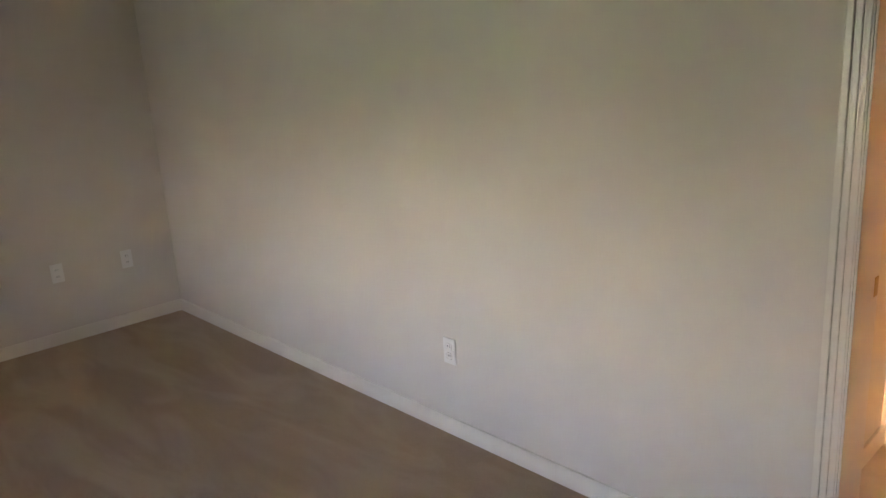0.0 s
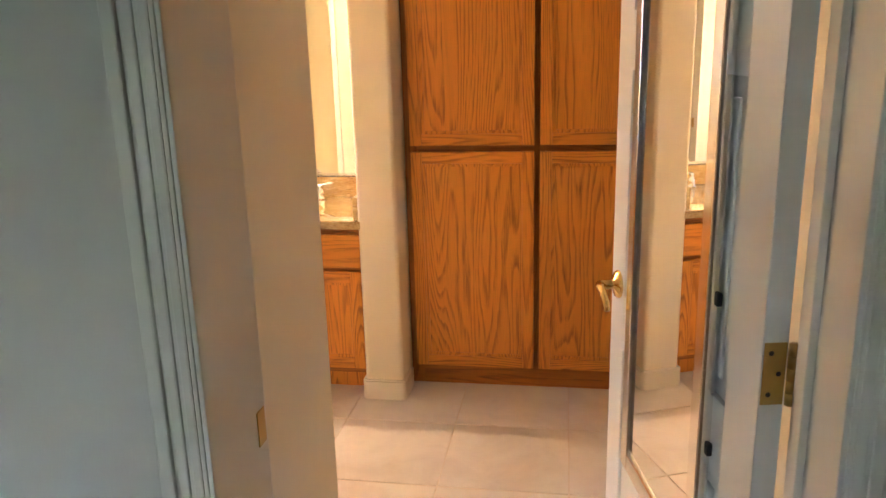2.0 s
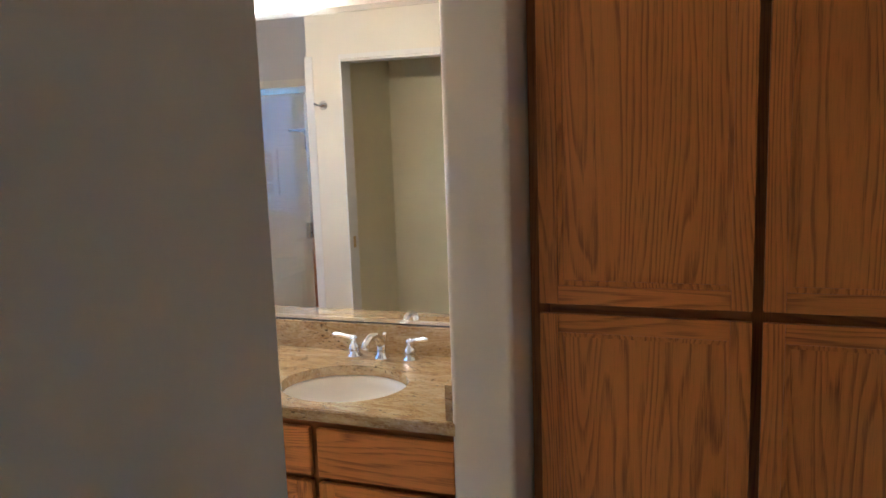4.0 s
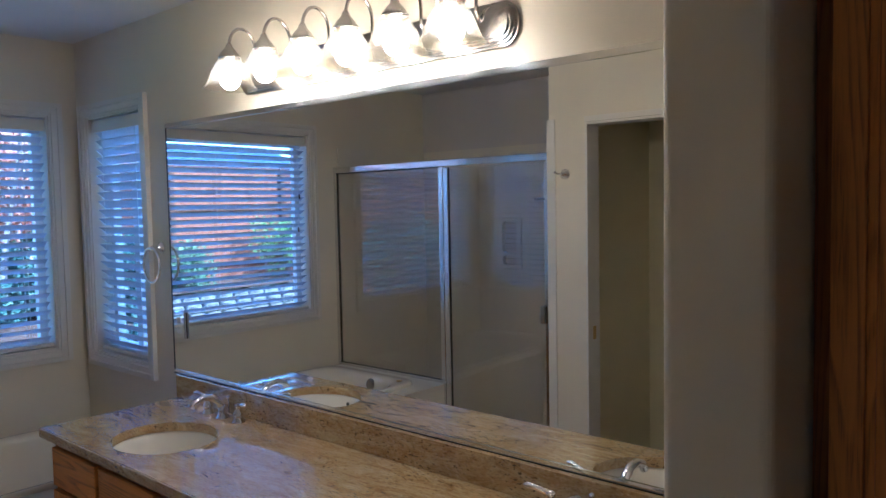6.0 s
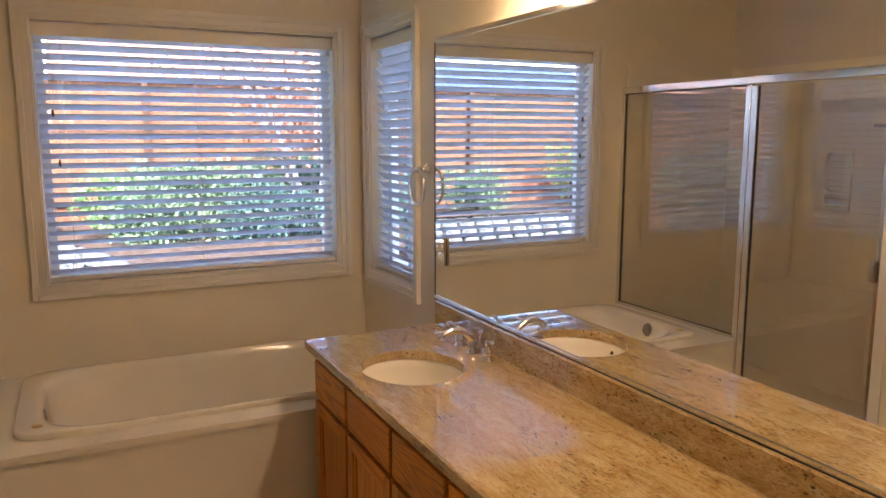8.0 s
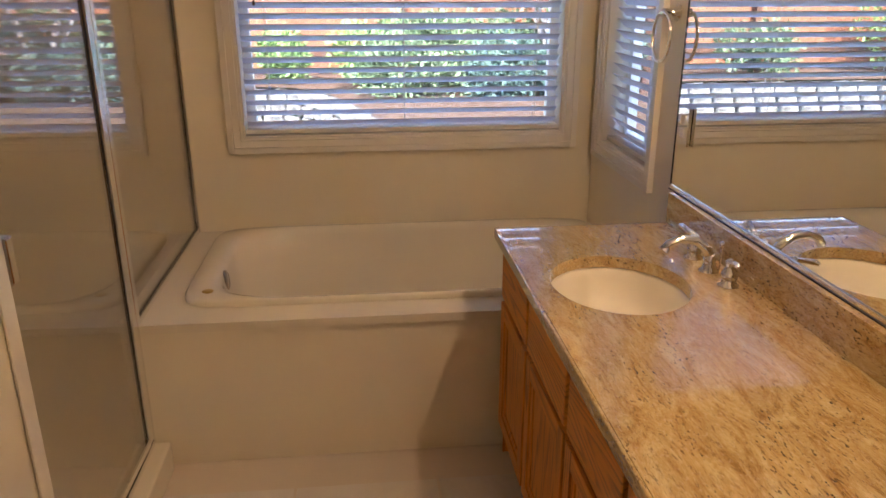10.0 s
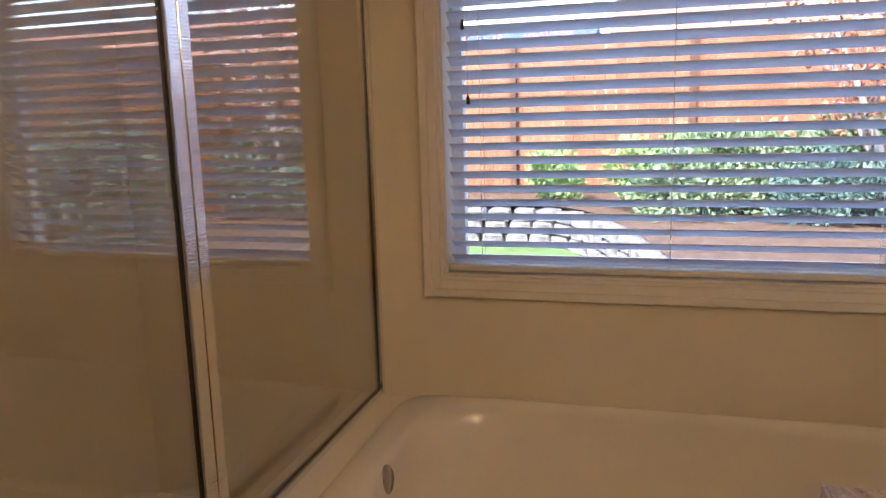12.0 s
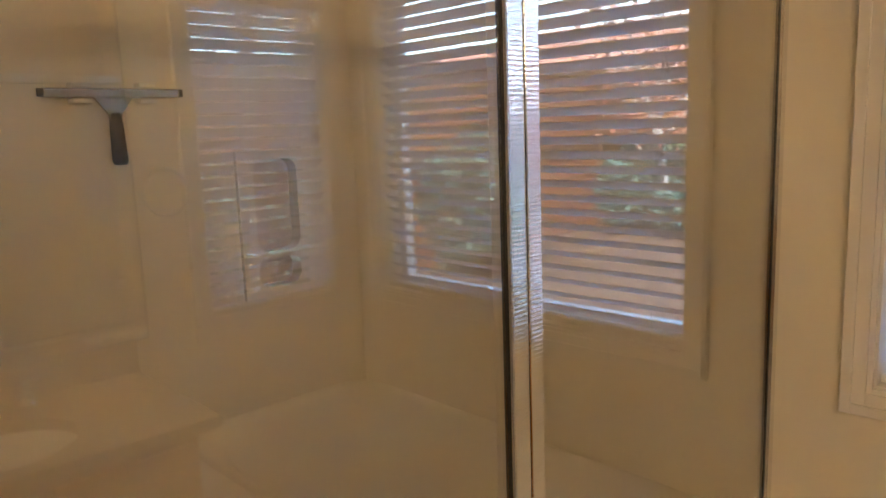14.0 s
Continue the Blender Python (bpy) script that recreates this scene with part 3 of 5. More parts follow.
part("end_panel", boxes((VX0 - 0.002, VX0 + 0.004, VY, YM - 0.003, 0.0, 0.762)), OAKV, van)
# vanity face frame: gap shade painted in with the darkened oak
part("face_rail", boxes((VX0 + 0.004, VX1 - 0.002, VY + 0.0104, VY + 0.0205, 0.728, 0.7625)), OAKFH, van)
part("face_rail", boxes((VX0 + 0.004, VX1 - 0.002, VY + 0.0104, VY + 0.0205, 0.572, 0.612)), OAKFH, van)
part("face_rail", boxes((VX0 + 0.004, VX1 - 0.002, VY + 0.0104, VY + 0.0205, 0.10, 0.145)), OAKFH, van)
UX = (VX0, -2.612, -2.206, -1.833, -1.42, -0.975, VX1)
NU = 6
for k in range(NU + 1):
    xc = UX[k]
    a, c = max(VX0 + 0.004, xc - 0.026), min(VX1 - 0.002, xc + 0.026)
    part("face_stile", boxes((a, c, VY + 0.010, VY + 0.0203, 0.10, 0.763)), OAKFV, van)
for k in range(NU):
    x0, x1 = UX[k] + 0.011, UX[k + 1] - 0.011
    dr = part("drawer_front", boxes((x0, x1, VY - 0.02, VY - 0.0005, 0.592, 0.738), bevel=0.006), OAKH, van, "oak drawer front")
    oak_door(x0, x1, 0.13, 0.575, VY - 0.0205, van)

SINKS = ((-2.55, 3.998), (-0.985, 3.998))
SA, SB = 0.205, 0.178


def slab_with_holes(x0, x1, y0, y1, z0, z1, holes, a, b2, n=48):
    """One slab with oval holes, filled from its outlines and thickened."""
    bm = bmesh.new()
    loops = [[(x0, y0), (x1, y0), (x1, y1), (x0, y1)]]
    for cx, cy in holes:
        loops.append([(cx + a * math.cos(2 * math.pi * k / n), cy + b2 * math.sin(2 * math.pi * k / n)) for k in range(n)])
    edges = []
    for lp in loops:
        vs = [bm.verts.new((x, y, z1)) for x, y in lp]
        edges += [bm.edges.new((vs[k], vs[(k + 1) % len(vs)])) for k in range(len(vs))]
    bmesh.ops.triangle_fill(bm, use_beauty=True, use_dissolve=False, edges=edges)
    r = bmesh.ops.extrude_face_region(bm, geom=list(bm.faces))
    for v in r["geom"]:
        if isinstance(v, bmesh.types.BMVert):
            v.co.z = z0
    return bm


top = tagged(empty("vanity_countertop", -1.8, 4.05, 0.765), "polished golden brown granite countertop with backsplash", "countertop")
bm = slab_with_holes(-3.046, -0.538, 3.764, YM - 0.002, 0.766, 0.80, SINKS, SA, SB)
part("slab", bm, GRANITE, top)
part("end_edge", boxes((-3.054, -3.0455, 3.756, YM - 0.002, 0.7655, 0.7995), bevel=0.004, seg=3), GRANITE, top)
part("front_edge", boxes((-3.0455, -0.538, 3.756, 3.7645, 0.7655, 0.7995), bevel=0.004, seg=3), GRANITE, top)
part("backsplash", boxes((-3.054, -0.5715, YM - 0.034, YM - 0.002, 0.801, 0.900), bevel=0.002), GRANITE, top)
part("side_splash", boxes((-0.5705, -0.5495, 3.775, YM - 0.002, 0.801, 0.899), bevel=0.002), GRANITE, top)


def sink(cx, cy):
    s = tagged(empty("sink", cx, cy, 0.765), "ivory oval undermount porcelain sink", "sink", "vanity sinks")
    prof = [(1.08, 0.764), (1.02, 0.7635), (0.985, 0.758), (0.95, 0.735), (0.86, 0.69), (0.68, 0.65), (0.42, 0.628), (0.12, 0.622)]
    bm = bmesh.new()
    n = 40
    rings = [[bm.verts.new((cx + SA * f * math.cos(2 * math.pi * k / n), cy + SB * f * math.sin(2 * math.pi * k / n), z)) for k in range(n)] for f, z in prof]
    for r0, r1 in zip(rings, rings[1:]):
        for k in range(n):
            bm.faces.new((r0[k], r0[(k + 1) % n], r1[(k + 1) % n], r1[k]))
    bm.faces.new(rings[-1])
    part("bowl", bm, PORC, s, "", True)
    part("drain", add_lathe(bmesh.new(), [(0.001, 0.624), (0.030, 0.625), (0.031, 0.623)], Matrix.Translation((cx, cy, 0)), 20), CHROME, s, "chrome drain", True)
    part("overflow", add_lathe(bmesh.new(), [(0.001, 0.0), (0.008, 0.0), (0.008, 0.003), (0.001, 0.003)], Matrix.Translation((cx, cy - SB * 0.945, 0.733)) @ Matrix.Rotation(radians(-75), 4, 'X'), 12), DARK, s, "dark overflow hole")
    return s


for c in SINKS:
    sink(*c)


def faucet(cx, cy):
    f = tagged(empty("faucet", cx, cy, 0.80), "chrome widespread faucet with two lever handles", "faucet", "vanity faucets")
    sp = part("spout", add_lathe(bmesh.new(), [(0.001, 0.801), (0.027, 0.801), (0.027, 0.807), (0.019, 0.815), (0.016, 0.83), (0.018, 0.85), (0.012, 0.858), (0.001, 0.859)], Matrix.Translation((cx, cy, 0)), 20), CHROME, f, "", True)
    pts = [(cx, cy + 0.004, 0.835), (cx, cy - 0.012, 0.868), (cx, cy - 0.045, 0.893), (cx, cy - 0.085, 0.898), (cx, cy - 0.118, 0.886), (cx, cy - 0.132, 0.868)]
    part("neck", add_tube(bmesh.new(), pts, 0.014, 14, [1.15, 1.0, 0.9, 0.85, 0.85, 0.95]), CHROME, sp, "", True)
    part("lift_rod", add_tube(bmesh.new(), [(cx, cy + 0.03, 0.80), (cx, cy + 0.03, 0.872)], 0.003, 8), CHROME, sp)
    part("lift_knob", add_lathe(bmesh.new(), [(0.001, 0.87), (0.008, 0.874), (0.008, 0.884), (0.001, 0.888)], Matrix.Translation((cx, cy + 0.03, 0)), 12), CHROME, sp, "", True)
    for s in (-1, 1):
        hx = cx + s * 0.105
        h = part("handle", add_lathe(bmesh.new(), [(0.001, 0.801), (0.026, 0.801), (0.027, 0.807), (0.018, 0.814), (0.021, 0.828), (0.020, 0.842), (0.011, 0.855), (0.014, 0.864), (0.014, 0.872), (0.001, 0.878)], Matrix.Translation((hx, cy + 0.004, 0)), 20), CHROME, f, "", True)
        part("lever", add_tube(bmesh.new(), [(hx, cy + 0.004, 0.868), (hx + s * 0.03, cy - 0.004, 0.876), (hx + s * 0.06, cy - 0.012, 0.882), (hx + s * 0.072, cy - 0.014, 0.881)], 0.0085, 10, [1.0, 0.8, 0.95, 0.6]), CHROME, h, "", True)
    return f


faucet(-2.595, 4.262)
faucet(-0.975, 4.258)

# ---- wall mirror ----
MX0, MX1, MZ0, MZ1 = -3.10, -0.540, 0.902, 1.99
wm = tagged(empty("wall_mirror_glass", -1.8, YM, 1.45), "large frameless wall mirror in a slim chrome channel", "mirror")
part("glass", boxes((MX0, MX1, YM - 0.008, YM - 0.001, MZ0 + 0.006, MZ1 - 0.006)), MIRROR, wm)
# thin black strip added to draw the channel's dark reflection and gap line
part("dark_line", boxes((MX0, MX1, YM - 0.0155, YM - 0.0128, MZ0 - 0.0015, MZ0 + 0.0018)), DARK, wm, "dark strip for the dark reflection in the channel under the mirror")
part("bottom_channel", boxes((MX0, MX1, YM - 0.0125, YM - 0.0085, MZ0 - 0.0005, MZ0 + 0.014), (MX0, MX1, YM - 0.0125, YM - 0.001, MZ0 - 0.001, MZ0 + 0.0055)), ALU, wm, "aluminium channel")
part("top_channel", boxes((MX0, MX1, YM - 0.0125, YM - 0.0085, MZ1 - 0.014, MZ1 + 0.004), (MX0, MX1, YM - 0.0125, YM - 0.001, MZ1 - 0.0055, MZ1 + 0.005)), ALU, wm, "aluminium channel")
part("side_edge", boxes((MX0 - 0.005, MX0 - 0.0005, YM - 0.010, YM - 0.001, MZ0, MZ1)), DARK, wm, "dark mirror edge")

mo = tagged(empty("mirror_outlet", -3.03, YM - 0.012, 1.12), "wall outlet set in the mirror with a clear mirrored cover plate", "outlet")
part("plate", boxes((-3.068, -2.992, YM - 0.020, YM - 0.0095, 1.06, 1.178), bevel=0.002), MIRROR, mo, "mirrored cover plate")
for zc in (1.098, 1.14):
    part("socket", boxes((-3.046, -3.014, YM - 0.0225, YM - 0.0195, zc - 0.014, zc + 0.014), bevel=0.004), PLASTIC, mo, "white socket")

# ---- light bar ----
bar = tagged(empty("vanity_light", -1.87, YM, 2.11), "brushed nickel six-light vanity bar with ribbed bell shades", "wall lamp")
LX0, LX1, LZ = -2.52, -1.222, 2.112


def stadium(x0, x1, zc, r, y0, y1):
    bm = bmesh.new()
    pts = []
    for k in range(13):
        q = radians(90 + 15 * k)
        pts.append((x0 + r + r * math.cos(q) * 0.8 - r * 0.2, zc + r * math.sin(q)))
    for k in range(13):
        q = radians(-90 + 15 * k)
        pts.append((x1 - r + r * math.cos(q) * 0.8 + r * 0.2, zc + r * math.sin(q)))
    a = [bm.verts.new((x, y0, z)) for x, z in pts]
    c = [bm.verts.new((x, y1, z)) for x, z in pts]
    bm.faces.new(a)
    bm.faces.new(list(reversed(c)))
    for k in range(len(a)):
        j = (k + 1) % len(a)
        bm.faces.new((a[k], a[j], c[j], c[k]))
    return bm


for r, y0, y1 in ((0.062, 0.012, 0.001), (0.054, 0.020, 0.012), (0.047, 0.028, 0.020), (0.039, 0.034, 0.028)):
    part("backplate", stadium(LX0 + 0.062 - r, LX1 - 0.062 + r, LZ, r, YM - y0, YM - y1), NICKEL, bar)
LY = 4.20
for k in range(6):
    x = -2.368 + 0.2062 * k
    pts = []
    for i in range(13):
        q = math.pi * i / 12
        pts.append((x, (YM - 0.05 + LY) / 2 + (YM - 0.05 - LY) / 2 * math.cos(q), 2.195 + 0.07 * math.sin(q)))
    pts = [(x, YM - 0.034, 2.125), (x, YM - 0.05, 2.15)] + pts
    arm = part("arm", add_tube(bmesh.new(), pts, 0.0055, 10), NICKEL, bar, "", True)
    part("cap", add_lathe(bmesh.new(), [(0.001, 2.205), (0.010, 2.203), (0.014, 2.19), (0.028, 2.175), (0.036, 2.162), (0.040, 2.158), (0.040, 2.152), (0.034, 2.150), (0.001, 2.150)], Matrix.Translation((x, LY, 0)), 20), NICKEL, arm, "", True)
    sh = bmesh.new()
    add_lathe(sh, [(0.033, 2.152), (0.046, 2.138), (0.061, 2.112), (0.073, 2.082), (0.080, 2.062), (0.090, 2.050), (0.094, 2.046), (0.088, 2.0505), (0.077, 2.064), (0.070, 2.083), (0.058, 2.112), (0.043, 2.136), (0.031, 2.150)], Matrix.Translation((x, LY, 0)), 120, 0.022, 30, False)
    part("shade", sh, SHADEG, bar, "clear ribbed glass bell shade", True)
    bb = bmesh.new()
    bmesh.ops.create_uvsphere(bb, u_segments=20, v_segments=14, radius=0.036, matrix=Matrix.Translation((x, LY, 2.078)))
    part("bulb", bb, BULBM, bar, "lit white globe bulb", True)
    part("socket", add_lathe(bmesh.new(), [(0.018, 2.105), (0.018, 2.15)], Matrix.Translation((x, LY, 0)), 14), PLASTIC, bar)

# ---- towel ring ----
tr = tagged(empty("towel_ring", -3.19, YM, 1.45), "brushed nickel towel ring on a wall post", "towel ring")
part("post", add_lathe(bmesh.new(), [(0.001, 0.0), (0.028, 0.0005), (0.028, 0.006), (0.016, 0.012), (0.011, 0.03), (0.015, 0.045), (0.013, 0.056), (0.001, 0.058)], Matrix.Translation((-3.19, YM - 0.001, 1.452)) @ OUT_Y, 20), CHROME, tr, "", True)
ring = [(-3.19 + 0.072 * math.sin(2 * math.pi * k / 36), YM - 0.052, 1.378 + 0.078 * math.cos(2 * math.pi * k / 36)) for k in range(37)]
part("ring", add_tube(bmesh.new(), ring, 0.0055, 10), CHROME, tr, "", True)

# ---- windows with blinds ----
def picture_frame(along, a0, a1, z0, z1, at, w, depths, name, mat, parent):
    """Four stepped casing bars round an opening. along 'y': on the wall x = at, standing out to +x; 'x': on the wall y = at, out to -y."""
    for side in range(4):
        bm = bmesh.new()
        for f0, f1, d in depths:
            o0, o1 = w * f0, w * f1
            if side == 0:
                r = (a0 - o1, a0 - o0, z0 - o1, z1 + o1)
            elif side == 1:
                r = (a1 + o0, a1 + o1, z0 - o1, z1 + o1)
            elif side == 2:
                r = (a0 - o0, a1 + o0, z0 - o1, z0 - o0)
            else:
                r = (a0 - o0, a1 + o0, z1 + o0, z1 + o1)
            if along == 'y':
                add_box(bm, at, at + d, r[0], r[1], r[2], r[3], 0.002, 2)
            else:
                add_box(bm, r[0], r[1], at - d, at, r[2], r[3], 0.002, 2)
        part(name, bm, mat, parent)


STEPS = ((0.0, 0.18, 0.012), (0.1802, 0.62, 0.017), (0.6202, 1.0, 0.022))
win = tagged(empty("window_1", XW, 3.53, 0.93), "large white framed window above the tub", "window", "", "structure")
picture_frame('y', W0, W1, WZ0, WZ1, XW, 0.066, STEPS, "casing", TRIM, win)
part("liner", boxes((XW - 0.15, XW, W0 - 0.0005, W0 + 0.006, WZ0, WZ1), (XW - 0.15, XW, W1 - 0.006, W1 + 0.0005, WZ0, WZ1), (XW - 0.15, XW, W0 + 0.006, W1 - 0.006, WZ0 - 0.0005, WZ0 + 0.006), (XW - 0.15, XW, W0 + 0.006, W1 - 0.006, WZ1 - 0.006, WZ1 + 0.0005)), TRIM, win)
f = 0.045
part("sash", boxes((XW - 0.135, XW - 0.095, W0 + 0.006, W0 + f, WZ0 + 0.006, WZ1 - 0.006), (XW - 0.135, XW - 0.095, W1 - f, W1 - 0.006, WZ0 + 0.006, WZ1 - 0.006), (XW - 0.135, XW - 0.095, W0 + f, W1 - f, WZ0 + 0.006, WZ0 + f), (XW - 0.135, XW - 0.095, W0 + f, W1 - f, WZ1 - f, WZ1 - 0.006), bevel=0.002), PLASTIC, win)
pane = part("pane", boxes((XW - 0.118, XW - 0.112, W0 + f - 0.004, W1 - f + 0.004, WZ0 + f - 0.004, WZ1 - f + 0.004)), GLASS, win)
pane.visible_shadow = False

win2 = tagged(empty("window_2", -3.61, YM, 0.9), "small white framed side window beside the mirror", "window", "", "structure")
picture_frame('x', S0, S1, SZ0, SZ1, YM, 0.066, STEPS, "casing", TRIM, win2)
part("liner", boxes((S0 - 0.0005, S0 + 0.006, YM, YM + 0.15, SZ0, SZ1), (S1 - 0.006, S1 + 0.0005, YM, YM + 0.15, SZ0, SZ1), (S0 + 0.006, S1 - 0.006, YM, YM + 0.15, SZ0 - 0.0005, SZ0 + 0.006), (S0 + 0.006, S1 - 0.006, YM, YM + 0.15, SZ1 - 0.006, SZ1 + 0.0005)), TRIM, win2)
sm = (S0 + S1) / 2
part("sash", boxes((S0 + 0.006, S0 + f, YM + 0.095, YM + 0.135, SZ0 + 0.006, SZ1 - 0.006), (S1 - f, S1 - 0.006, YM + 0.095, YM + 0.135, SZ0 + 0.006, SZ1 - 0.006), (S0 + f, S1 - f, YM + 0.095, YM + 0.135, SZ0 + 0.006, SZ0 + f), (S0 + f, S1 - f, YM + 0.095, YM + 0.135, SZ1 - f, SZ1 - 0.006), (sm - 0.025, sm + 0.025, YM + 0.095, YM + 0.135, SZ0 + f, SZ1 - f), bevel=0.002), PLASTIC, win2)
for x0, x1 in ((S0 + f, sm - 0.025), (sm + 0.025, S1 - f)):
    pane = part("pane", boxes((x0 - 0.004, x1 + 0.004, YM + 0.112, YM + 0.118, SZ0 + f - 0.004, SZ1 - f + 0.004)), GLASS, win2)
    pane.visible_shadow = False


def blind(along, a0, a1, z0, z1, at, side, label, lean=29):
    """Horizontal slat blind inside an opening; 'at' is the slats' middle line; side is the way out of doors along the other axis."""
    bl = tagged(empty("window_blind", *((at, (a0 + a1) / 2, z1) if along == 'y' else ((a0 + a1) / 2, at, z1))), label, "blind", "window blinds")

    def bx(bm, a, c, o0, o1, q0, q1, bev=0.0):
        lo, hi = sorted((at + o0 * side, at + o1 * side))
        if along == 'y':
            return add_box(bm, lo, hi, a, c, q0, q1, bev)
        return add_box(bm, a, c, lo, hi, q0, q1, bev)

    part("valance", bx(bmesh.new(), a0, a1, -0.034, -0.024, z1 - 0.066, z1 - 0.010, 0.003), TRIM, bl, "cream valance")
    part("head_rail", bx(bmesh.new(), a0, a1, -0.022, 0.024, z1 - 0.045, z1 - 0.002), BLINDM, bl)
    part("bottom_rail", bx(bmesh.new(), a0, a1, -0.025, 0.025, z0 + 0.004, z0 + 0.022, 0.004), TRIM, bl)
    pitch, tilt = 0.0437, radians(lean)
    n = int((z1 - 0.062 - z0 - 0.03) / pitch) + 1
    hw, th = 0.025, 0.0014
    prof = []
    for k in range(5):
        u = -1 + k * 0.5
        prof.append((u * hw, 0.0022 * (1 - u * u)))
    me = bpy.data.meshes.new("slat")
    vs, fs = [], []
    L = (a1 - a0 - 0.012) / 2
    for e in (-L, L):
        for o, q in prof:
            for dq in (th, -th):
                oo = o * math.cos(tilt)
                qq = q + dq - o * math.sin(tilt)
                vs.append((oo * side, e, qq) if along == 'y' else (e, oo * side, qq))
    m = len(prof) * 2
    for k in range(len(prof) - 1):
        i = 2 * k
        fs += [(i, i + 2, m + i + 2, m + i), (i + 1, m + i + 1, m + i + 3, i + 3)]
    fs += [(0, m, m + 1, 1), (m - 2, m - 1, 2 * m - 1, 2 * m - 2)]
    fs += [tuple(range(0, m, 2)) + tuple(range(m - 1, 0, -2)), tuple(range(m, 2 * m, 2)) + tuple(range(2 * m - 1, m, -2))]
    me.from_pydata(vs, [], fs)
    bmf = bmesh.new()
    bmf.from_mesh(me)
    bmesh.ops.recalc_face_normals(bmf, faces=bmf.faces)
    bmf.to_mesh(me)
    bmf.free()
    me.materials.append(BLINDM)
    bpy.context.view_layer.update()
    inv = bl.matrix_world.inverted()
    rnd = random.Random(5)
    for k in range(n):
        s = new("slat", me)
        z = z0 + 0.045 + k * pitch
        loc = (at, (a0 + a1) / 2, z) if along == 'y' else ((a0 + a1) / 2, at, z)
        s.parent = bl
        s.matrix_parent_inverse = inv
        s.matrix_basis = Matrix.Translation(loc) @ Matrix.Rotation(rnd.uniform(-0.012, 0.012), 4, 'Y' if along == 'y' else 'X')
    w = a1 - a0
    for fr in ((0.08, 0.5, 0.92) if w > 1 else (0.18, 0.82)):
        bm = bmesh.new()
        a = a0 + w * fr
        for o in (-0.026, 0.026):
            bx(bm, a - 0.0012, a + 0.0012, o - 0.0006, o + 0.0006, z0 + 0.015, z1 - 0.05)
        part("ladder_cord", bm, PLASTIC, bl, "thin white cord")
    for fr, zt in ((0.045, 0.40), (0.055, 0.62)) if w > 1 else ():
        a = a0 + w * fr
        zc = z1 - zt
        bm = bx(bmesh.new(), a - 0.001, a + 0.001, -0.0365, -0.0345, zc, z1 - 0.05)
        cd = part("pull_cord", bm, PLASTIC, bl, "thin pull cord")
        x, y = (at - 0.0355 * side, a) if along == 'y' else (a, at - 0.0355 * side)
        part("tassel", add_lathe(bmesh.new(), [(0.001, 0.018), (0.004, 0.016), (0.006, -0.012), (0.001, -0.014)], Matrix.Translation((x, y, zc)), 10), RAILW, cd, "small wooden cord tassel")
    return bl


blind('y', W0 + 0.008, W1 - 0.008, WZ0 + 0.006, WZ1 - 0.006, XW - 0.048, -1, "white faux-wood blind with open slats over the tub window")
blind('x', S0 + 0.008, S1 - 0.008, SZ0 + 0.006, SZ1 - 0.006, YM + 0.048, 1, "narrow white faux-wood blind with half-closed slats", 42)

# ---- tub ----
TX0, TX1, TY0, TY1, TZ = XW + 0.002, -3.025, 2.60, YM - 0.002, 0.522
tub = tagged(empty("bathtub", -3.5, 3.5, 0), "ivory acrylic drop-in soaking tub in a cream deck", "bathtub")
part("apron", boxes((TX1 - 0.03, TX1 - 0.012, TY0, 3.80, 0.0, TZ - 0.028)), SURROUND, tub, "plain cream apron panel")
TCX, TCY, TA, TB = -3.555, 3.525, 0.415, 0.805


def sq(q, n=3.4):
    c, s = math.cos(q), math.sin(q)
    return math.copysign(abs(c) ** (2 / n), c), math.copysign(abs(s) ** (2 / n), s)


bm = bmesh.new()
N = 72
inner, outer = [], []
for z in (TZ, TZ - 0.03):
    ri, ro = [], []
    for k in range(N):
        q = 2 * math.pi * k / N
        c, s = sq(q, 9)
        ri.append(bm.verts.new((TCX + TA * 0.97 * c, TCY + TB * 0.985 * s, z)))
        cc, ss = math.cos(q), math.sin(q)
        fx = (TX1 - TCX) if cc > 0 else (TCX - TX0)
        fy_ = (TY1 - TCY) if ss > 0 else (TCY - TY0)
        g_ = 1 / max(abs(cc) / fx, abs(ss) / fy_)
        ro.append(bm.verts.new((TCX + cc * g_, TCY + ss * g_, z)))
    inner.append(ri)
    outer.append(ro)
for k in range(N):
    j = (k + 1) % N
    bm.faces.new((inner[0][k], inner[0][j], outer[0][j], outer[0][k]))
    bm.faces.new((inner[1][k], outer[1][k], outer[1][j], inner[1][j]))
    bm.faces.new((outer[0][k], outer[0][j], outer[1][j], outer[1][k]))
    bm.faces.new((inner[0][k], inner[1][k], inner[1][j], inner[0][j]))
part("deck", bm, ACRYL, tub, "cream deck round the tub")
bm = bmesh.new()
prof = [(1.0, 0.0, 0.001, 11), (1.0, 0.0, 0.017, 11), (0.985, 0.007, 0.024, 10), (0.945, 0.072, 0.022, 6), (0.925, 0.088, 0.013, 4.6), (0.912, 0.096, -0.01, 4.0), (0.89, 0.106, -0.08, 3.4), (0.85, 0.13, -0.25, 3.0), (0.78, 0.18, -0.36, 2.8), (0.6, 0.28, -0.40, 2.6), (0.2, 0.5, -0.41, 2.4)]
rings = []
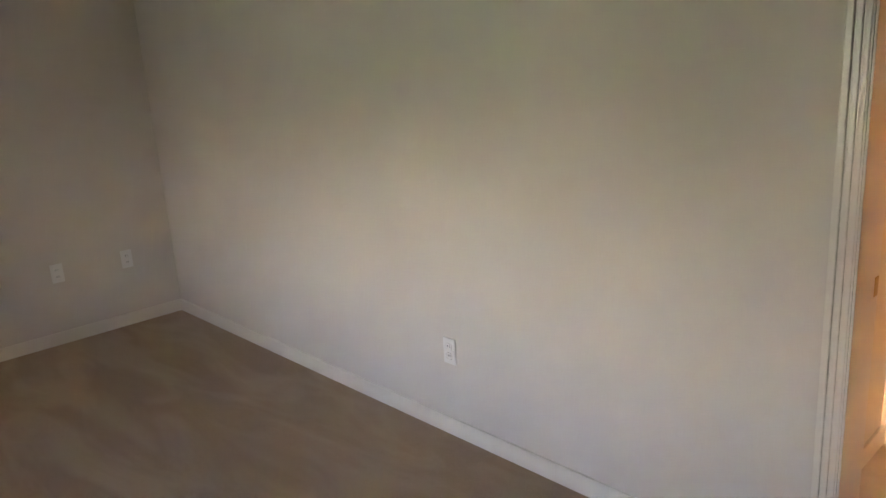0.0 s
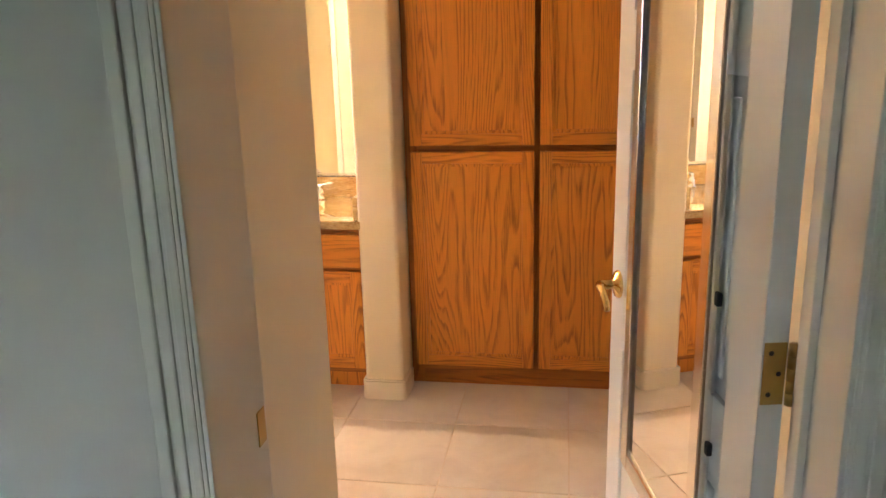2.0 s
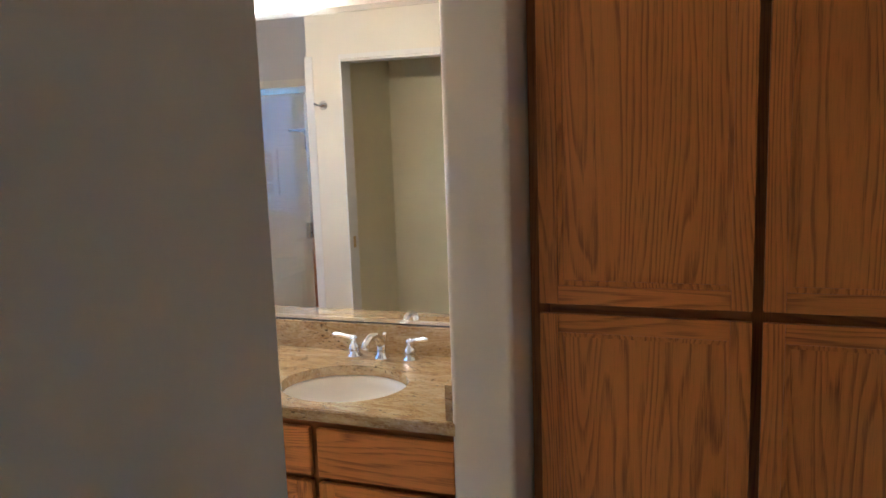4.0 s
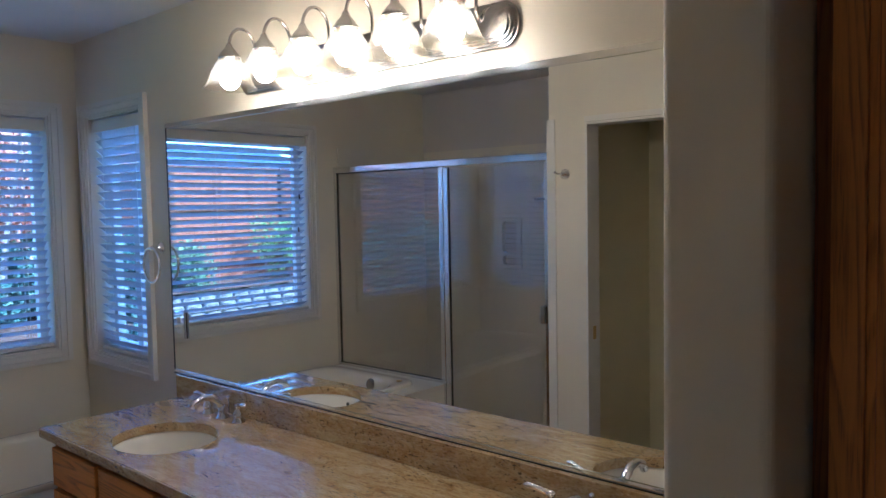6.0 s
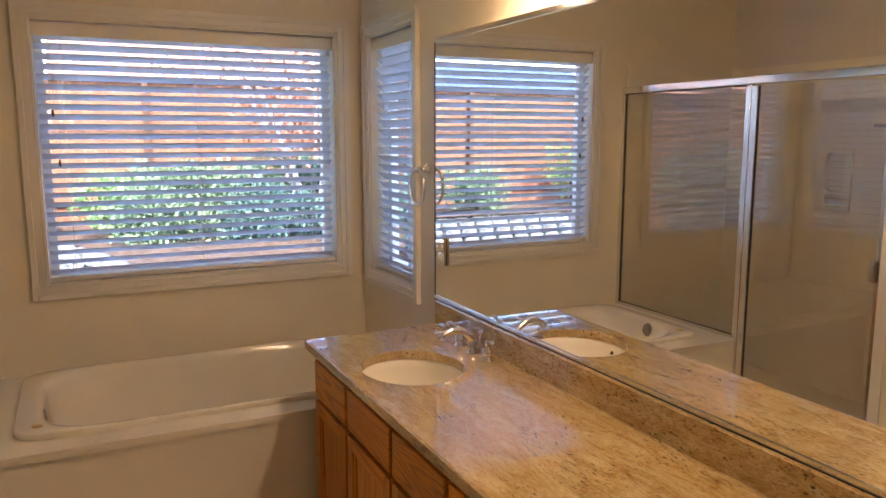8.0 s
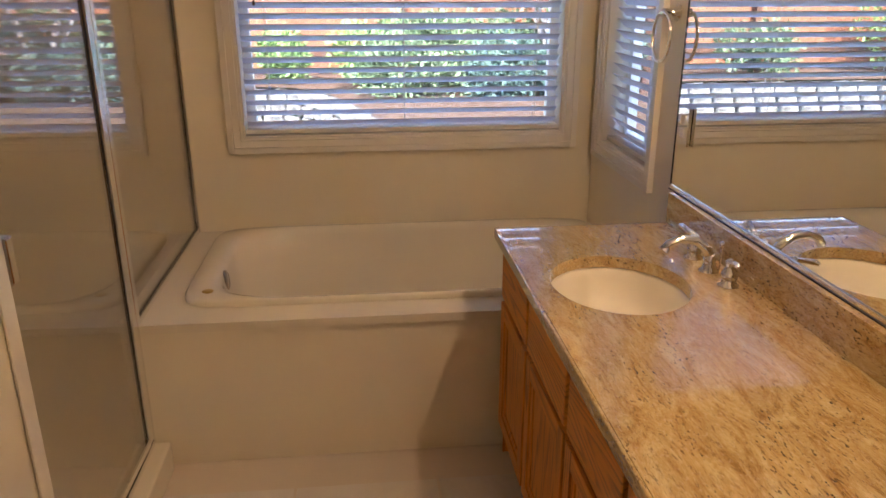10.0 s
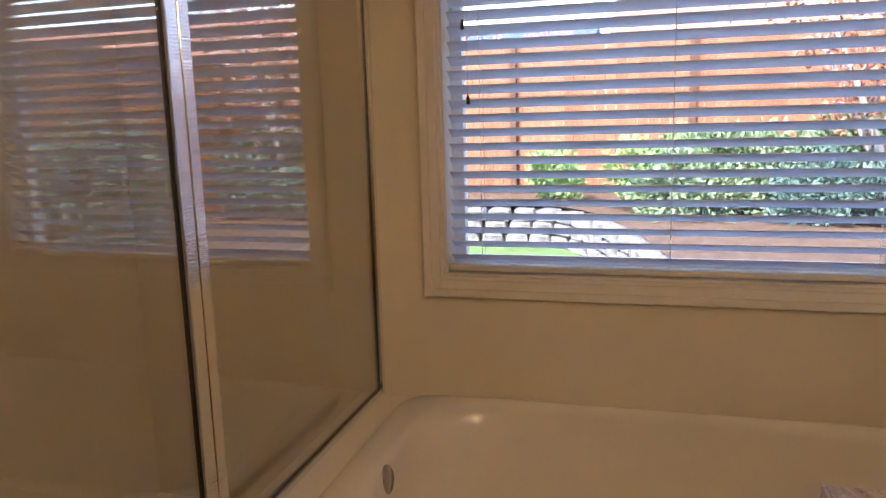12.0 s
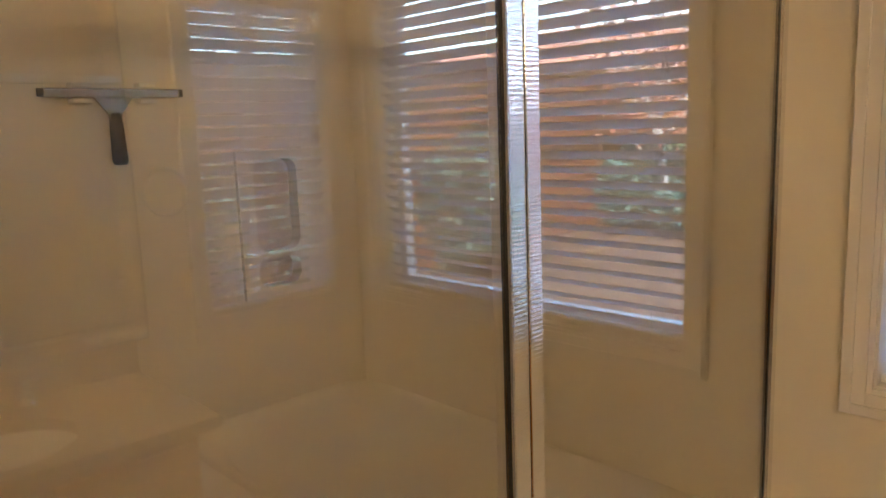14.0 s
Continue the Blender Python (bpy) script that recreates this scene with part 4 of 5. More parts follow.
for fct, end, dz, n in prof:
    row = []
    for k in range(N):
        c, s = sq(2 * math.pi * k / N, n)
        row.append(bm.verts.new((TCX + fct * TA * c, TCY + (TB - end) * s, TZ + dz)))
    rings.append(row)
for r0, r1 in zip(rings, rings[1:]):
    for k in range(N):
        bm.faces.new((r0[k], r0[(k + 1) % N], r1[(k + 1) % N], r1[k]))
bm.faces.new(rings[-1])
part("shell", bm, ACRYL, tub, "glossy ivory tub shell", True)
part("overflow_plate", add_lathe(bmesh.new(), [(0.001, -0.02), (0.040, -0.02), (0.040, 0.010), (0.034, 0.017), (0.001, 0.019)], Matrix.Translation((-3.475, 2.808, 0.489)) @ Matrix.Rotation(radians(-84), 4, 'X'), 24), NICKEL, tub, "round chrome overflow plate", True)
part("air_button", add_lathe(bmesh.new(), [(0.001, 0.0), (0.019, 0.0), (0.019, 0.004), (0.012, 0.006), (0.001, 0.006)], Matrix.Translation((-3.238, 2.80, TZ + 0.0215)), 18), OLDBRASS, tub, "small dark button on the rim", True)

# ---- shower ----
YGB = 1.70
setting("shower_surround", boxes((XW + 0.001, XW + 0.012, YGB + 0.012, YS - 0.02, 0.06, H - 0.45), (XW + 0.001, RX0, YGB + 0.0005, YGB + 0.0115, 0.06, H - 0.45), (RX1, -2.235, YGB + 0.0005, YGB + 0.0115, 0.06, H - 0.45), (RX0, RX1, YGB + 0.0005, YGB + 0.0115, 0.06, RZ0), (RX0, RX1, YGB + 0.0005, YGB + 0.0115, RZ1, H - 0.45)), SURROUND, "cream solid shower wall panels")
setting("shower_pan", boxes((XW + 0.001, -2.235, YGB + 0.012, YS - 0.06, 0.0, 0.06)), ACRYL, "ivory shower pan")
setting("shower_curb", boxes((TX1 + 0.001, -2.235, YS - 0.058, YS + 0.06, -0.012, 0.10), bevel=0.012, seg=3), ACRYL, "ivory shower curb")
setting("shower_ledge_wall", boxes((TX0, TX1 - 0.03, YS - 0.06, TY0 - 0.001, 0.06, TZ - 0.001)), SURROUND, "cream shower wall under the glass")
setting("trim", boxes((-2.248, -2.195, YS + 0.0265, YH + 0.008, 0, 2.06), bevel=0.004), TRIM, "cream edge trim beside the shower")
enc = tagged(empty("shower_enclosure", -3.1, YS, TZ), "aluminium framed glass shower enclosure with a hinged door", "shower enclosure")
PX0, PX1, GZ = -3.040, -2.964, 1.852
part("header", boxes((XW + 0.003, -2.237, YS - 0.022, YS + 0.022, GZ, GZ + 0.042), bevel=0.006, seg=3), ALU, enc)
part("wall_channel", boxes((XW + 0.003, XW + 0.028, YS - 0.014, YS + 0.014, TZ + 0.002, GZ)), ALU, enc)
part("wall_channel", boxes((-2.262, -2.237, YS - 0.014, YS + 0.014, 0.10, GZ)), ALU, enc)
part("sill", boxes((XW + 0.028, PX0 - 0.0005, YS - 0.012, YS + 0.012, TZ + 0.002, TZ + 0.022), bevel=0.003), ALU, enc)
part("post", boxes((PX0, PX0 + 0.034, YS - 0.011, YS + 0.013, TZ + 0.002, GZ), bevel=0.004, seg=3), SCALLOP, enc)
part("jamb", boxes((TX1 + 0.0015, PX0 + 0.034, YS - 0.010, YS + 0.012, 0.101, TZ + 0.001), bevel=0.003), ALU, enc)
for x in (XW + 0.0285, PX0 - 0.0045):
    part("gasket", boxes((x, x + 0.0035, YS - 0.004, YS + 0.0045, TZ + 0.022, GZ)), DARK, enc)
part("gasket", boxes((XW + 0.033, PX0 - 0.005, YS - 0.0045, YS + 0.0045, TZ + 0.022, TZ + 0.0245)), DARK, enc)
part("gasket", boxes((XW + 0.033, PX0 - 0.005, YS - 0.007, YS + 0.007, GZ - 0.005, GZ - 0.0005)), DARK, enc)
part("fixed_pane", boxes((XW + 0.030, PX0 - 0.001, YS - 0.003, YS + 0.003, TZ + 0.021, GZ - 0.001)), SHGLASS, enc, "clear fixed shower pane")
part("sill", boxes((PX0 + 0.036, -2.237, YS - 0.014, YS + 0.014, 0.101, 0.118), bevel=0.003), ALU, enc)
sd = part("door", boxes((PX1 - 0.039, PX1, YS - 0.006, YS + 0.014, 0.125, GZ - 0.006), (-2.288, -2.266, YS - 0.012, YS + 0.016, 0.125, GZ - 0.006), (PX1 + 0.0005, -2.2885, YS - 0.012, YS + 0.016, 0.125, 0.150), bevel=0.004), SCALLOP, enc, "aluminium framed shower door")
part("door_pane", boxes((PX1 - 0.004, -2.284, YS - 0.001, YS + 0.005, 0.147, GZ - 0.010)), SHGLASS, sd, "clear glass door pane")
part("gasket", boxes((PX0 + 0.0345, PX1 - 0.0393, YS - 0.005, YS + 0.004, 0.12, GZ)), DARK, sd)
part("gasket", boxes((PX1 + 0.0005, PX1 + 0.0028, YS - 0.002, YS + 0.0065, 0.152, GZ - 0.006)), DARK, sd)
part("pull", boxes((-2.308, -2.276, YS + 0.016, YS + 0.040, 0.96, 1.06), bevel=0.005), ALU, sd, "small metal door pull")

# the door stands a touch inside its frame
piv = Matrix.Translation((PX0 + 0.036, YS, 0))
bpy.context.view_layer.update()
sd.matrix_world = piv @ Matrix.Rotation(radians(-1.2), 4, 'Z') @ piv.inverted() @ sd.matrix_world

# recessed soap niche on the shower's back wall
NX0, NX1, NZ0, NZ1, NY = -3.270, -3.066, 1.16, 1.52, YGB + 0.012
ni = tagged(empty("soap_niche", -3.18, NY, 1.16), "moulded cream soap niche with two hollows", "soap niche")
def niche_plate(x0, x1, z0, z1, holes, y0, y1):
    """A moulded plate with rounded hollows cut through it."""
    bm = bmesh.new()
    loops = [[(x0, z0), (x1, z0), (x1, z1), (x0, z1)]]
    for a0, a1, c0, c1, r in holes:
        lp = []
        for cx, cz, q0 in ((a1 - r, c0 + r, -90), (a1 - r, c1 - r, 0), (a0 + r, c1 - r, 90), (a0 + r, c0 + r, 180)):
            lp += [(cx + r * math.cos(radians(q0 + 15 * k)), cz + r * math.sin(radians(q0 + 15 * k))) for k in range(7)]
        loops.append(lp)
    edges = []
    for lp in loops:
        vs = [bm.verts.new((x, y1, z)) for x, z in lp]
        edges += [bm.edges.new((vs[k], vs[(k + 1) % len(vs)])) for k in range(len(vs))]
    bmesh.ops.triangle_fill(bm, use_beauty=True, use_dissolve=False, edges=edges)
    r = bmesh.ops.extrude_face_region(bm, geom=list(bm.faces))
    for v in r["geom"]:
        if isinstance(v, bmesh.types.BMVert):
            v.co.y = y0
    return bm


HOLES = ((-3.232, -3.108, 1.272, 1.498, 0.030), (-3.228, -3.106, 1.186, 1.254, 0.026))
part("frame", niche_plate(NX0, NX1, NZ0, NZ1, HOLES, NY + 0.0005, NY + 0.012), SURROUND, ni)
part("hollow", niche_plate(RX0 + 0.002, RX1 - 0.002, RZ0 + 0.002, RZ1 - 0.002, HOLES, 1.686, NY), SURROUND, ni)
# back darker than the surround: the hollows' shade put into its colour
part("back", boxes((RX0 + 0.002, RX1 - 0.002, 1.632, 1.6855, RZ0 + 0.002, RZ1 - 0.002)), paint("shaded_niche_back", (0.70, 0.60, 0.47), 0.35, 0.03), ni)

sqg = tagged(empty("squeegee", -2.8571, NY, 1.65), "steel window squeegee with a black grip hung in two clips", "squeegee")
part("blade_holder", boxes((-2.998, -2.722, NY + 0.012, NY + 0.026, 1.636, 1.656), bevel=0.004), NICKEL, sqg)
part("rubber", boxes((-3.0075, -2.7125, NY + 0.015, NY + 0.023, 1.639, 1.655), bevel=0.002), BLACK, sqg, "black rubber blade")
bm = bmesh.new()
pts = [(-2.899, 1.640), (-2.815, 1.640), (-2.8430, 1.605), (-2.8454, 1.59), (-2.8688, 1.59), (-2.8711, 1.605)]
a = [bm.verts.new((x, NY + 0.014, z)) for x, z in pts]
c = [bm.verts.new((x, NY + 0.022, z)) for x, z in pts]
bm.faces.new(a)
bm.faces.new(list(reversed(c)))
for k in range(6):
    bm.faces.new((a[k], a[(k + 1) % 6], c[(k + 1) % 6], c[k]))
part("yoke", bm, NICKEL, sqg)
part("grip", add_tube(bmesh.new(), [(-2.8571, NY + 0.018, 1.605), (-2.8571, NY + 0.02, 1.585), (-2.8571, NY + 0.021, 1.555), (-2.8582, NY + 0.02, 1.508), (-2.8582, NY + 0.02, 1.500)], 0.0145, 12, [0.7, 0.95, 1.0, 1.1, 0.8]), BLACK, sqg, "black rubber grip", True)
for xc in (-2.9273, -2.7927):
    part("clip", boxes((xc - 0.019, xc + 0.019, NY + 0.0005, NY + 0.030, 1.6575, 1.667), (xc - 0.019, xc + 0.019, NY + 0.0005, NY + 0.030, 1.626, 1.6345), (xc - 0.019, xc + 0.019, NY + 0.0005, NY + 0.010, 1.6345, 1.6575), bevel=0.002), PLASTIC, sqg, "white wall clip")

sqg.location += Vector((0.064, 0.0, 0.006))

shd = tagged(empty("wall_shower", -2.235, 2.15, 1.95), "chrome shower head on a bent wall arm", "shower")
part("arm", add_tube(bmesh.new(), [(-2.236, 2.15, 1.95), (-2.29, 2.15, 1.965), (-2.35, 2.15, 1.95), (-2.395, 2.15, 1.915)], 0.009, 10), CHROME, shd, "", True)
part("head", add_lathe(bmesh.new(), [(0.001, 0.0), (0.014, 0.0), (0.018, 0.02), (0.042, 0.045), (0.044, 0.055), (0.001, 0.056)], Matrix.Translation((-2.39, 2.15, 1.92)) @ Matrix.Rotation(radians(218), 4, 'Y'), 20), CHROME, shd, "", True)

# ---- toilet-room doorway, hook ----
dj = tagged(empty("door_frame_2", -1.6, YH, 0), "plain cream jamb of a pocket doorway", "door frame", "", "structure")
part("jamb", boxes((T0 - 0.0005, T0 + 0.012, YH - 0.116, YH + 0.004, 0, TH), bevel=0.002), TRIM, dj)
part("jamb", boxes((T1 - 0.012, T1 + 0.0005, YH - 0.116, YH + 0.004, 0, TH), bevel=0.002), TRIM, dj)
part("head", boxes((T0 + 0.012, T1 - 0.012, YH - 0.116, YH + 0.004, TH - 0.012, TH + 0.0005), bevel=0.002), TRIM, dj)
part("casing", boxes((T1 + 0.001, T1 + 0.028, YH, YH + 0.012, 0, TH + 0.03), (T0, T1, YH, YH + 0.012, TH + 0.001, TH + 0.03), bevel=0.002), TRIM, dj)
part("latch", boxes((T0 + 0.0118, T0 + 0.014, YH - 0.075, YH - 0.045, 0.90, 0.97)), OLDBRASS, dj, "dark brass latch plate")


def robe_hook(x, z):
    h = tagged(empty("robe_hook", x, YH, z), "chrome robe hook on the cream wall", "robe hook")
    part("plate", add_lathe(bmesh.new(), [(0.001, 0.0), (0.028, 0.0005), (0.028, 0.006), (0.014, 0.013), (0.010, 0.03), (0.001, 0.031)], Matrix.Translation((x, YH + 0.001, z)) @ Matrix.Rotation(radians(-90), 4, 'X'), 20), CHROME, h, "", True)
    part("prong", add_tube(bmesh.new(), [(x, YH + 0.028, z), (x - 0.02, YH + 0.045, z + 0.004), (x - 0.035, YH + 0.055, z + 0.014)], 0.006, 10, [1, 0.9, 1.2]), CHROME, h, "", True)
    return h


robe_hook(-2.136, 1.769)
robe_hook(-1.115, 1.165)


# ---- outlets and switches ----
def outlet(x, y, z, axis, sockets=True, label="white duplex wall outlet"):
    """A wall plate: axis 'y' faces -y, 'x' faces +x, '-x' faces -x."""
    o = tagged(empty("wall_outlet" if sockets else "switch_plate", x, y, z), label, "outlet" if sockets else "switch")
    def bx(u0, u1, d0, d1, z0, z1, bev):
        if axis == 'y':
            return boxes((x + u0, x + u1, y - d1, y - d0, z + z0, z + z1), bevel=bev)
        s = 1 if axis == 'x' else -1
        a, c = sorted((x + s * d0, x + s * d1))
        return boxes((a, c, y + u0, y + u1, z + z0, z + z1), bevel=bev)
    part("plate", bx(-0.036, 0.036, 0.0005, 0.006, -0.058, 0.058, 0.003), PLASTIC, o)
    if sockets:
        for zc in (-0.021, 0.021):
            s_ = part("socket", bx(-0.016, 0.016, 0.0055, 0.008, zc - 0.014, zc + 0.014, 0.003), PLASTIC, o)
            for u in (-0.006, 0.006):
                part("slot", bx(u - 0.0012, u + 0.0012, 0.0078, 0.0084, zc - 0.004, zc + 0.006, 0.0), DARK, s_)
    else:
        part("toggle", bx(-0.005, 0.005, 0.0055, 0.016, -0.010, 0.010, 0.002), PLASTIC, o)
    return o


outlet(-1.675, YB, 0.392, 'y')
outlet(-4.364, 0.864, 0.448, 'x')
o3 = outlet(-4.364, 1.286, 0.44, 'x', label="white cable outlet plate with a dark jack")
outlet(XR, 2.726, 1.185, '-x', False, "white light switch plate on the cream wall")
outlet(XL, 1.968, 1.192, 'x', False, "white light switch plate beside the entry")

# ---- unseen bedroom window, added only for the daylight it lets in ----
win3 = tagged(empty("window_3", -1.5, -2.3, 0.65), "unseen white framed bedroom window added for the daylight", "window", "", "structure")
picture_frame('x', BW0, BW1, BZ0, BZ1, -2.3 + 0.022, 0.066, ((0.0, 1.0, 0.022),), "casing", TRIM, win3)
pane = part("pane", boxes((BW0, BW1, -3.12, -3.114, BZ0, BZ1)), GLASS, win3)
pane.visible_shadow = False

# ---- outdoors ----
bm = bmesh.new()
add_box(bm, -400, 400, -400, 400, -0.6, -0.14)
setting("ground", bm, LAWN, "sunlit green lawn")


def wall_line(t):
    """The retaining wall's plan: it curves towards the house."""
    y = -6.0 + 10.0 * t
    return Vector((-10.7 + 0.95 * max(0.0, y - 2.0) ** 2.5, y, 0))


bm = bmesh.new()
N = 40
top_in = [bm.verts.new(wall_line(k / N) + Vector((-0.25, 0, 0.30))) for k in range(N + 1)]
top_out = [bm.verts.new((-60.0, wall_line(k / N).y * (1.0 if 0 < k < N else 8.0), 0.34)) for k in range(N + 1)]
for k in range(N):
    bm.faces.new((top_in[k], top_in[k + 1], top_out[k + 1], top_out[k]))
add_box(bm, -60.0, -5.2, 3.99, 6.84, -0.13, 0.304)
setting("planting_bed", bm, SOIL, "raised planting bed of dark bark mulch")

rw = tagged(empty("retaining_wall", -9.0, 2.0, -0.14), "low curved retaining wall of pale split-face blocks", "retaining wall")
bpy.context.view_layer.update()
rwi = rw.matrix_world.inverted()
blocks = []
rnd = random.Random(11)
for k in range(5):
    bm = boxes((-0.13, 0.13, -0.142, 0.142, 0, 0.136), bevel=0.02, seg=1)
    for v in bm.verts:
        if v.co.z > 0.07:
            v.co.y *= 0.86
        v.co.x -= 0.10 * abs(v.co.y) if v.co.x > 0 else 0
        v.co += Vector((rnd.uniform(-0.014, 0.02), rnd.uniform(-0.006, 0.006), rnd.uniform(-0.006, 0.004)))
    me = bpy.data.meshes.new("block")
    bm.to_mesh(me)
    bm.free()
    me.materials.append(STONE)
    blocks.append(me)
for course in range(3):
    t = 0.004 * course
    while t < 1:
        p, p2 = wall_line(t), wall_line(t + 0.002)
        d = (p2 - p).normalized()
        ob = new("block", blocks[rnd.randrange(5)])
        ob.parent = rw
        ob.matrix_parent_inverse = rwi
        ob.matrix_basis = Matrix.Translation((p.x - 0.02 * course + rnd.uniform(-0.012, 0.012), p.y, -0.14 + 0.146 * course)) @ Matrix.Rotation(math.atan2(-d.x, d.y) + rnd.uniform(-0.05, 0.05), 4, 'Z')
        t += 0.305 * 0.002 / (p2 - p).length

# cedar fences: far side of the yard and the side yard
def fence(p, q, z0, z1, label, post_gap=2.4):
    p, q = Vector(p), Vector(q)
    d = (q - p).normalized()
    nrm = Vector((-d.y, d.x))
    ang = math.atan2(d.y, d.x)
    f_ = tagged(empty("fence", (p.x + q.x) / 2, (p.y + q.y) / 2, z0), label, "fence", "cedar fences")
    bpy.context.view_layer.update()
    inv = f_.matrix_world.inverted()
    bm = boxes((-0.069, 0.069, -0.009, 0.009, 0, z1 - z0), bevel=0.003, seg=1)
    me = bpy.data.meshes.new("board")
    bm.to_mesh(me)
    bm.free()
    me.materials.append(FENCE)
    rnd = random.Random(3)
    L = (q - p).length
    for k in range(int(L / 0.143)):
        c = p + d * (k * 0.143 + 0.07)
        ob = new("board", me)
        ob.parent = f_
        ob.matrix_parent_inverse = inv
        ob.matrix_basis = Matrix.Translation((c.x, c.y, z0 + rnd.uniform(-0.015, 0.015))) @ Matrix.Rotation(ang + rnd.uniform(-0.02, 0.02), 4, 'Z')
    for k in range(int(L / post_gap) + 1):
        c = p + d * (k * post_gap) - nrm * 0.065
        ob = part("post", boxes((-0.045, 0.045, -0.045, 0.045, z0 - 0.4, z1 + 0.03), bevel=0.004), RAILW, None)
        ob.parent = f_
        ob.matrix_parent_inverse = inv
        ob.matrix_basis = Matrix.Translation((c.x, c.y, 0)) @ Matrix.Rotation(ang, 4, 'Z')
    for zz in (z0 + 0.25, (z0 + z1) / 2 + 0.25, z1 - 0.03):
        m = (p + q) / 2 - nrm * 0.03
        ob = part("rail", boxes((-L / 2, L / 2, -0.019, 0.019, zz, zz + 0.06)), RAILW, None)
        ob.parent = f_
        ob.matrix_parent_inverse = inv
        ob.matrix_basis = Matrix.Translation((m.x, m.y, 0)) @ Matrix.Rotation(ang, 4, 'Z')
    return f_


fence((-12.4, -8.0), (-12.4, 12.0), 0.32, 2.4, "sunlit orange cedar board fence behind the planting bed")
fence((-12.3, 6.9), (2.0, 6.9), -0.1, 2.1, "orange cedar board side-yard fence")


def foliage(n, place, size, rnd, squash=0.6):
    """n small leaf blades, each a folded quad, at the places given."""
    vs, fs = [], []
    for _ in range(n):
        c, out = place(rnd)
        L = size * rnd.uniform(0.6, 1.3)
        w = L * 0.32
        d = (out + Vector((rnd.uniform(-1, 1), rnd.uniform(-1, 1), rnd.uniform(-0.6, 0.9)))).normalized()
        s_ = d.cross(Vector((rnd.uniform(-1, 1), rnd.uniform(-1, 1), rnd.uniform(-1, 1)))).normalized()
        u = d.cross(s_) * 0.18
        i = len(vs)
        vs += [c, c + d * L * 0.45 + s_ * w + u * L, c + d * L, c + d * L * 0.45 - s_ * w + u * L]
        fs += [(i, i + 1, i + 2), (i, i + 2, i + 3)]
    me = bpy.data.meshes.new("leaves")
    me.from_pydata(vs, [], fs)
    return me


def mesh_part(name, me, mat, parent, label=""):
    me.materials.append(mat)
    ob = new(name, me)
    bpy.context.view_layer.update()
    ob.parent = parent
    ob.matrix_parent_inverse = parent.matrix_world.inverted()
    if label:
        ob["label"] = label
    return ob


def shrub(x, y, z, rx, ry, rz, n, mat, seed, label, leaf=0.07):
    rnd = random.Random(seed)
    sh = tagged(empty("shrub", x, y, z), label, "shrub", "garden shrubs")
    bm = bmesh.new()
    lobes = []
    for k in range(9):
        q = rnd.uniform(0, 2 * math.pi)
        r = rnd.uniform(0.25, 0.8)
        lobes.append((Vector((x + rx * r * math.cos(q), y + ry * r * math.sin(q), z + rz * rnd.uniform(0.35, 0.75))), rnd.uniform(0.30, 0.5)))
        add_tube(bm, [(x + rnd.uniform(-0.06, 0.06), y + rnd.uniform(-0.06, 0.06), z - 0.05), lobes[-1][0] * 0.5 + Vector((x, y, z + 0.1)) * 0.5, lobes[-1][0]], 0.014, 5, [1, 0.7, 0.3])
    part("stem", bm, RAILW, sh)

    def place(r_):
        c, s_ = r_.choice(lobes)
        v = Vector((r_.gauss(0, 1), r_.gauss(0, 1), r_.gauss(0, 1))).normalized() * (r_.uniform(0.55, 1.0) * s_)
        p = c + Vector((v.x * rx, v.y * ry, v.z * rz))
        p.z = max(p.z, z + 0.02)
        return p, v.normalized()

    mesh_part("foliage", foliage(n, place, leaf, rnd), mat, sh)
    return sh


# low shrubs before and behind the blocks
shrub(-10.76, 5.04, 0.30, 1.0, 1.5, 1.0, 9000, LEAF, 1, "broad green garden shrub in sunlight", 0.085)
shrub(-10.8, 3.66, 0.30, 0.65, 0.8, 0.75, 4000, LEAF3, 2, "yellow-green low garden shrub", 0.08)
shrub(-10.0, 6.25, 0.30, 0.9, 0.6, 1.0, 7000, LEAF2, 3, "dark blue-green garden shrub", 0.075)
shrub(-11.4, 2.34, 0.30, 0.38, 0.48, 0.62, 2500, LEAF3, 4, "small bright green shrub behind the blocks", 0.07)
shrub(-11.5, -0.5, 0.30, 0.55, 0.65, 0.7, 2500, LEAF, 5, "small green shrub behind the blocks", 0.07)
shrub(-11.6, -2.9, 0.30, 0.6, 0.8, 1.1, 3000, LEAF3, 6, "bright green shrub beside the fence", 0.07)
shrub(-10.1, 4.15, 0.05, 0.72, 1.0, 0.85, 5500, LEAF, 15, "low spreading green shrub spilling over the blocks", 0.075)
shrub(-9.75, 5.35, 0.10, 0.65, 0.8, 0.85, 5000, LEAF2, 16, "low blue-green shrub spilling over the blocks", 0.075)
shrub(-6.9, 6.25, 0.30, 0.7, 0.5, 1.2, 7000, LEAF2, 12, "tall dark garden shrub beside the side fence", 0.075)
# next two are added to hide the lit fence in the small window's reflection
shrub(-5.1, 6.35, 0.28, 0.9, 0.42, 1.0, 6000, LEAF2, 13, "dense dark shrub added to darken the side window's lower gaps", 0.075)
shrub(-3.6, 6.35, -0.14, 0.8, 0.45, 1.4, 5000, LEAF2, 14, "dense dark shrub added to darken the side window's lower gaps", 0.075)
shrub(-11.3, 3.85, 0.30, 0.6, 0.7, 0.85, 3000, LEAF, 8, "green shrub behind the blocks", 0.07)


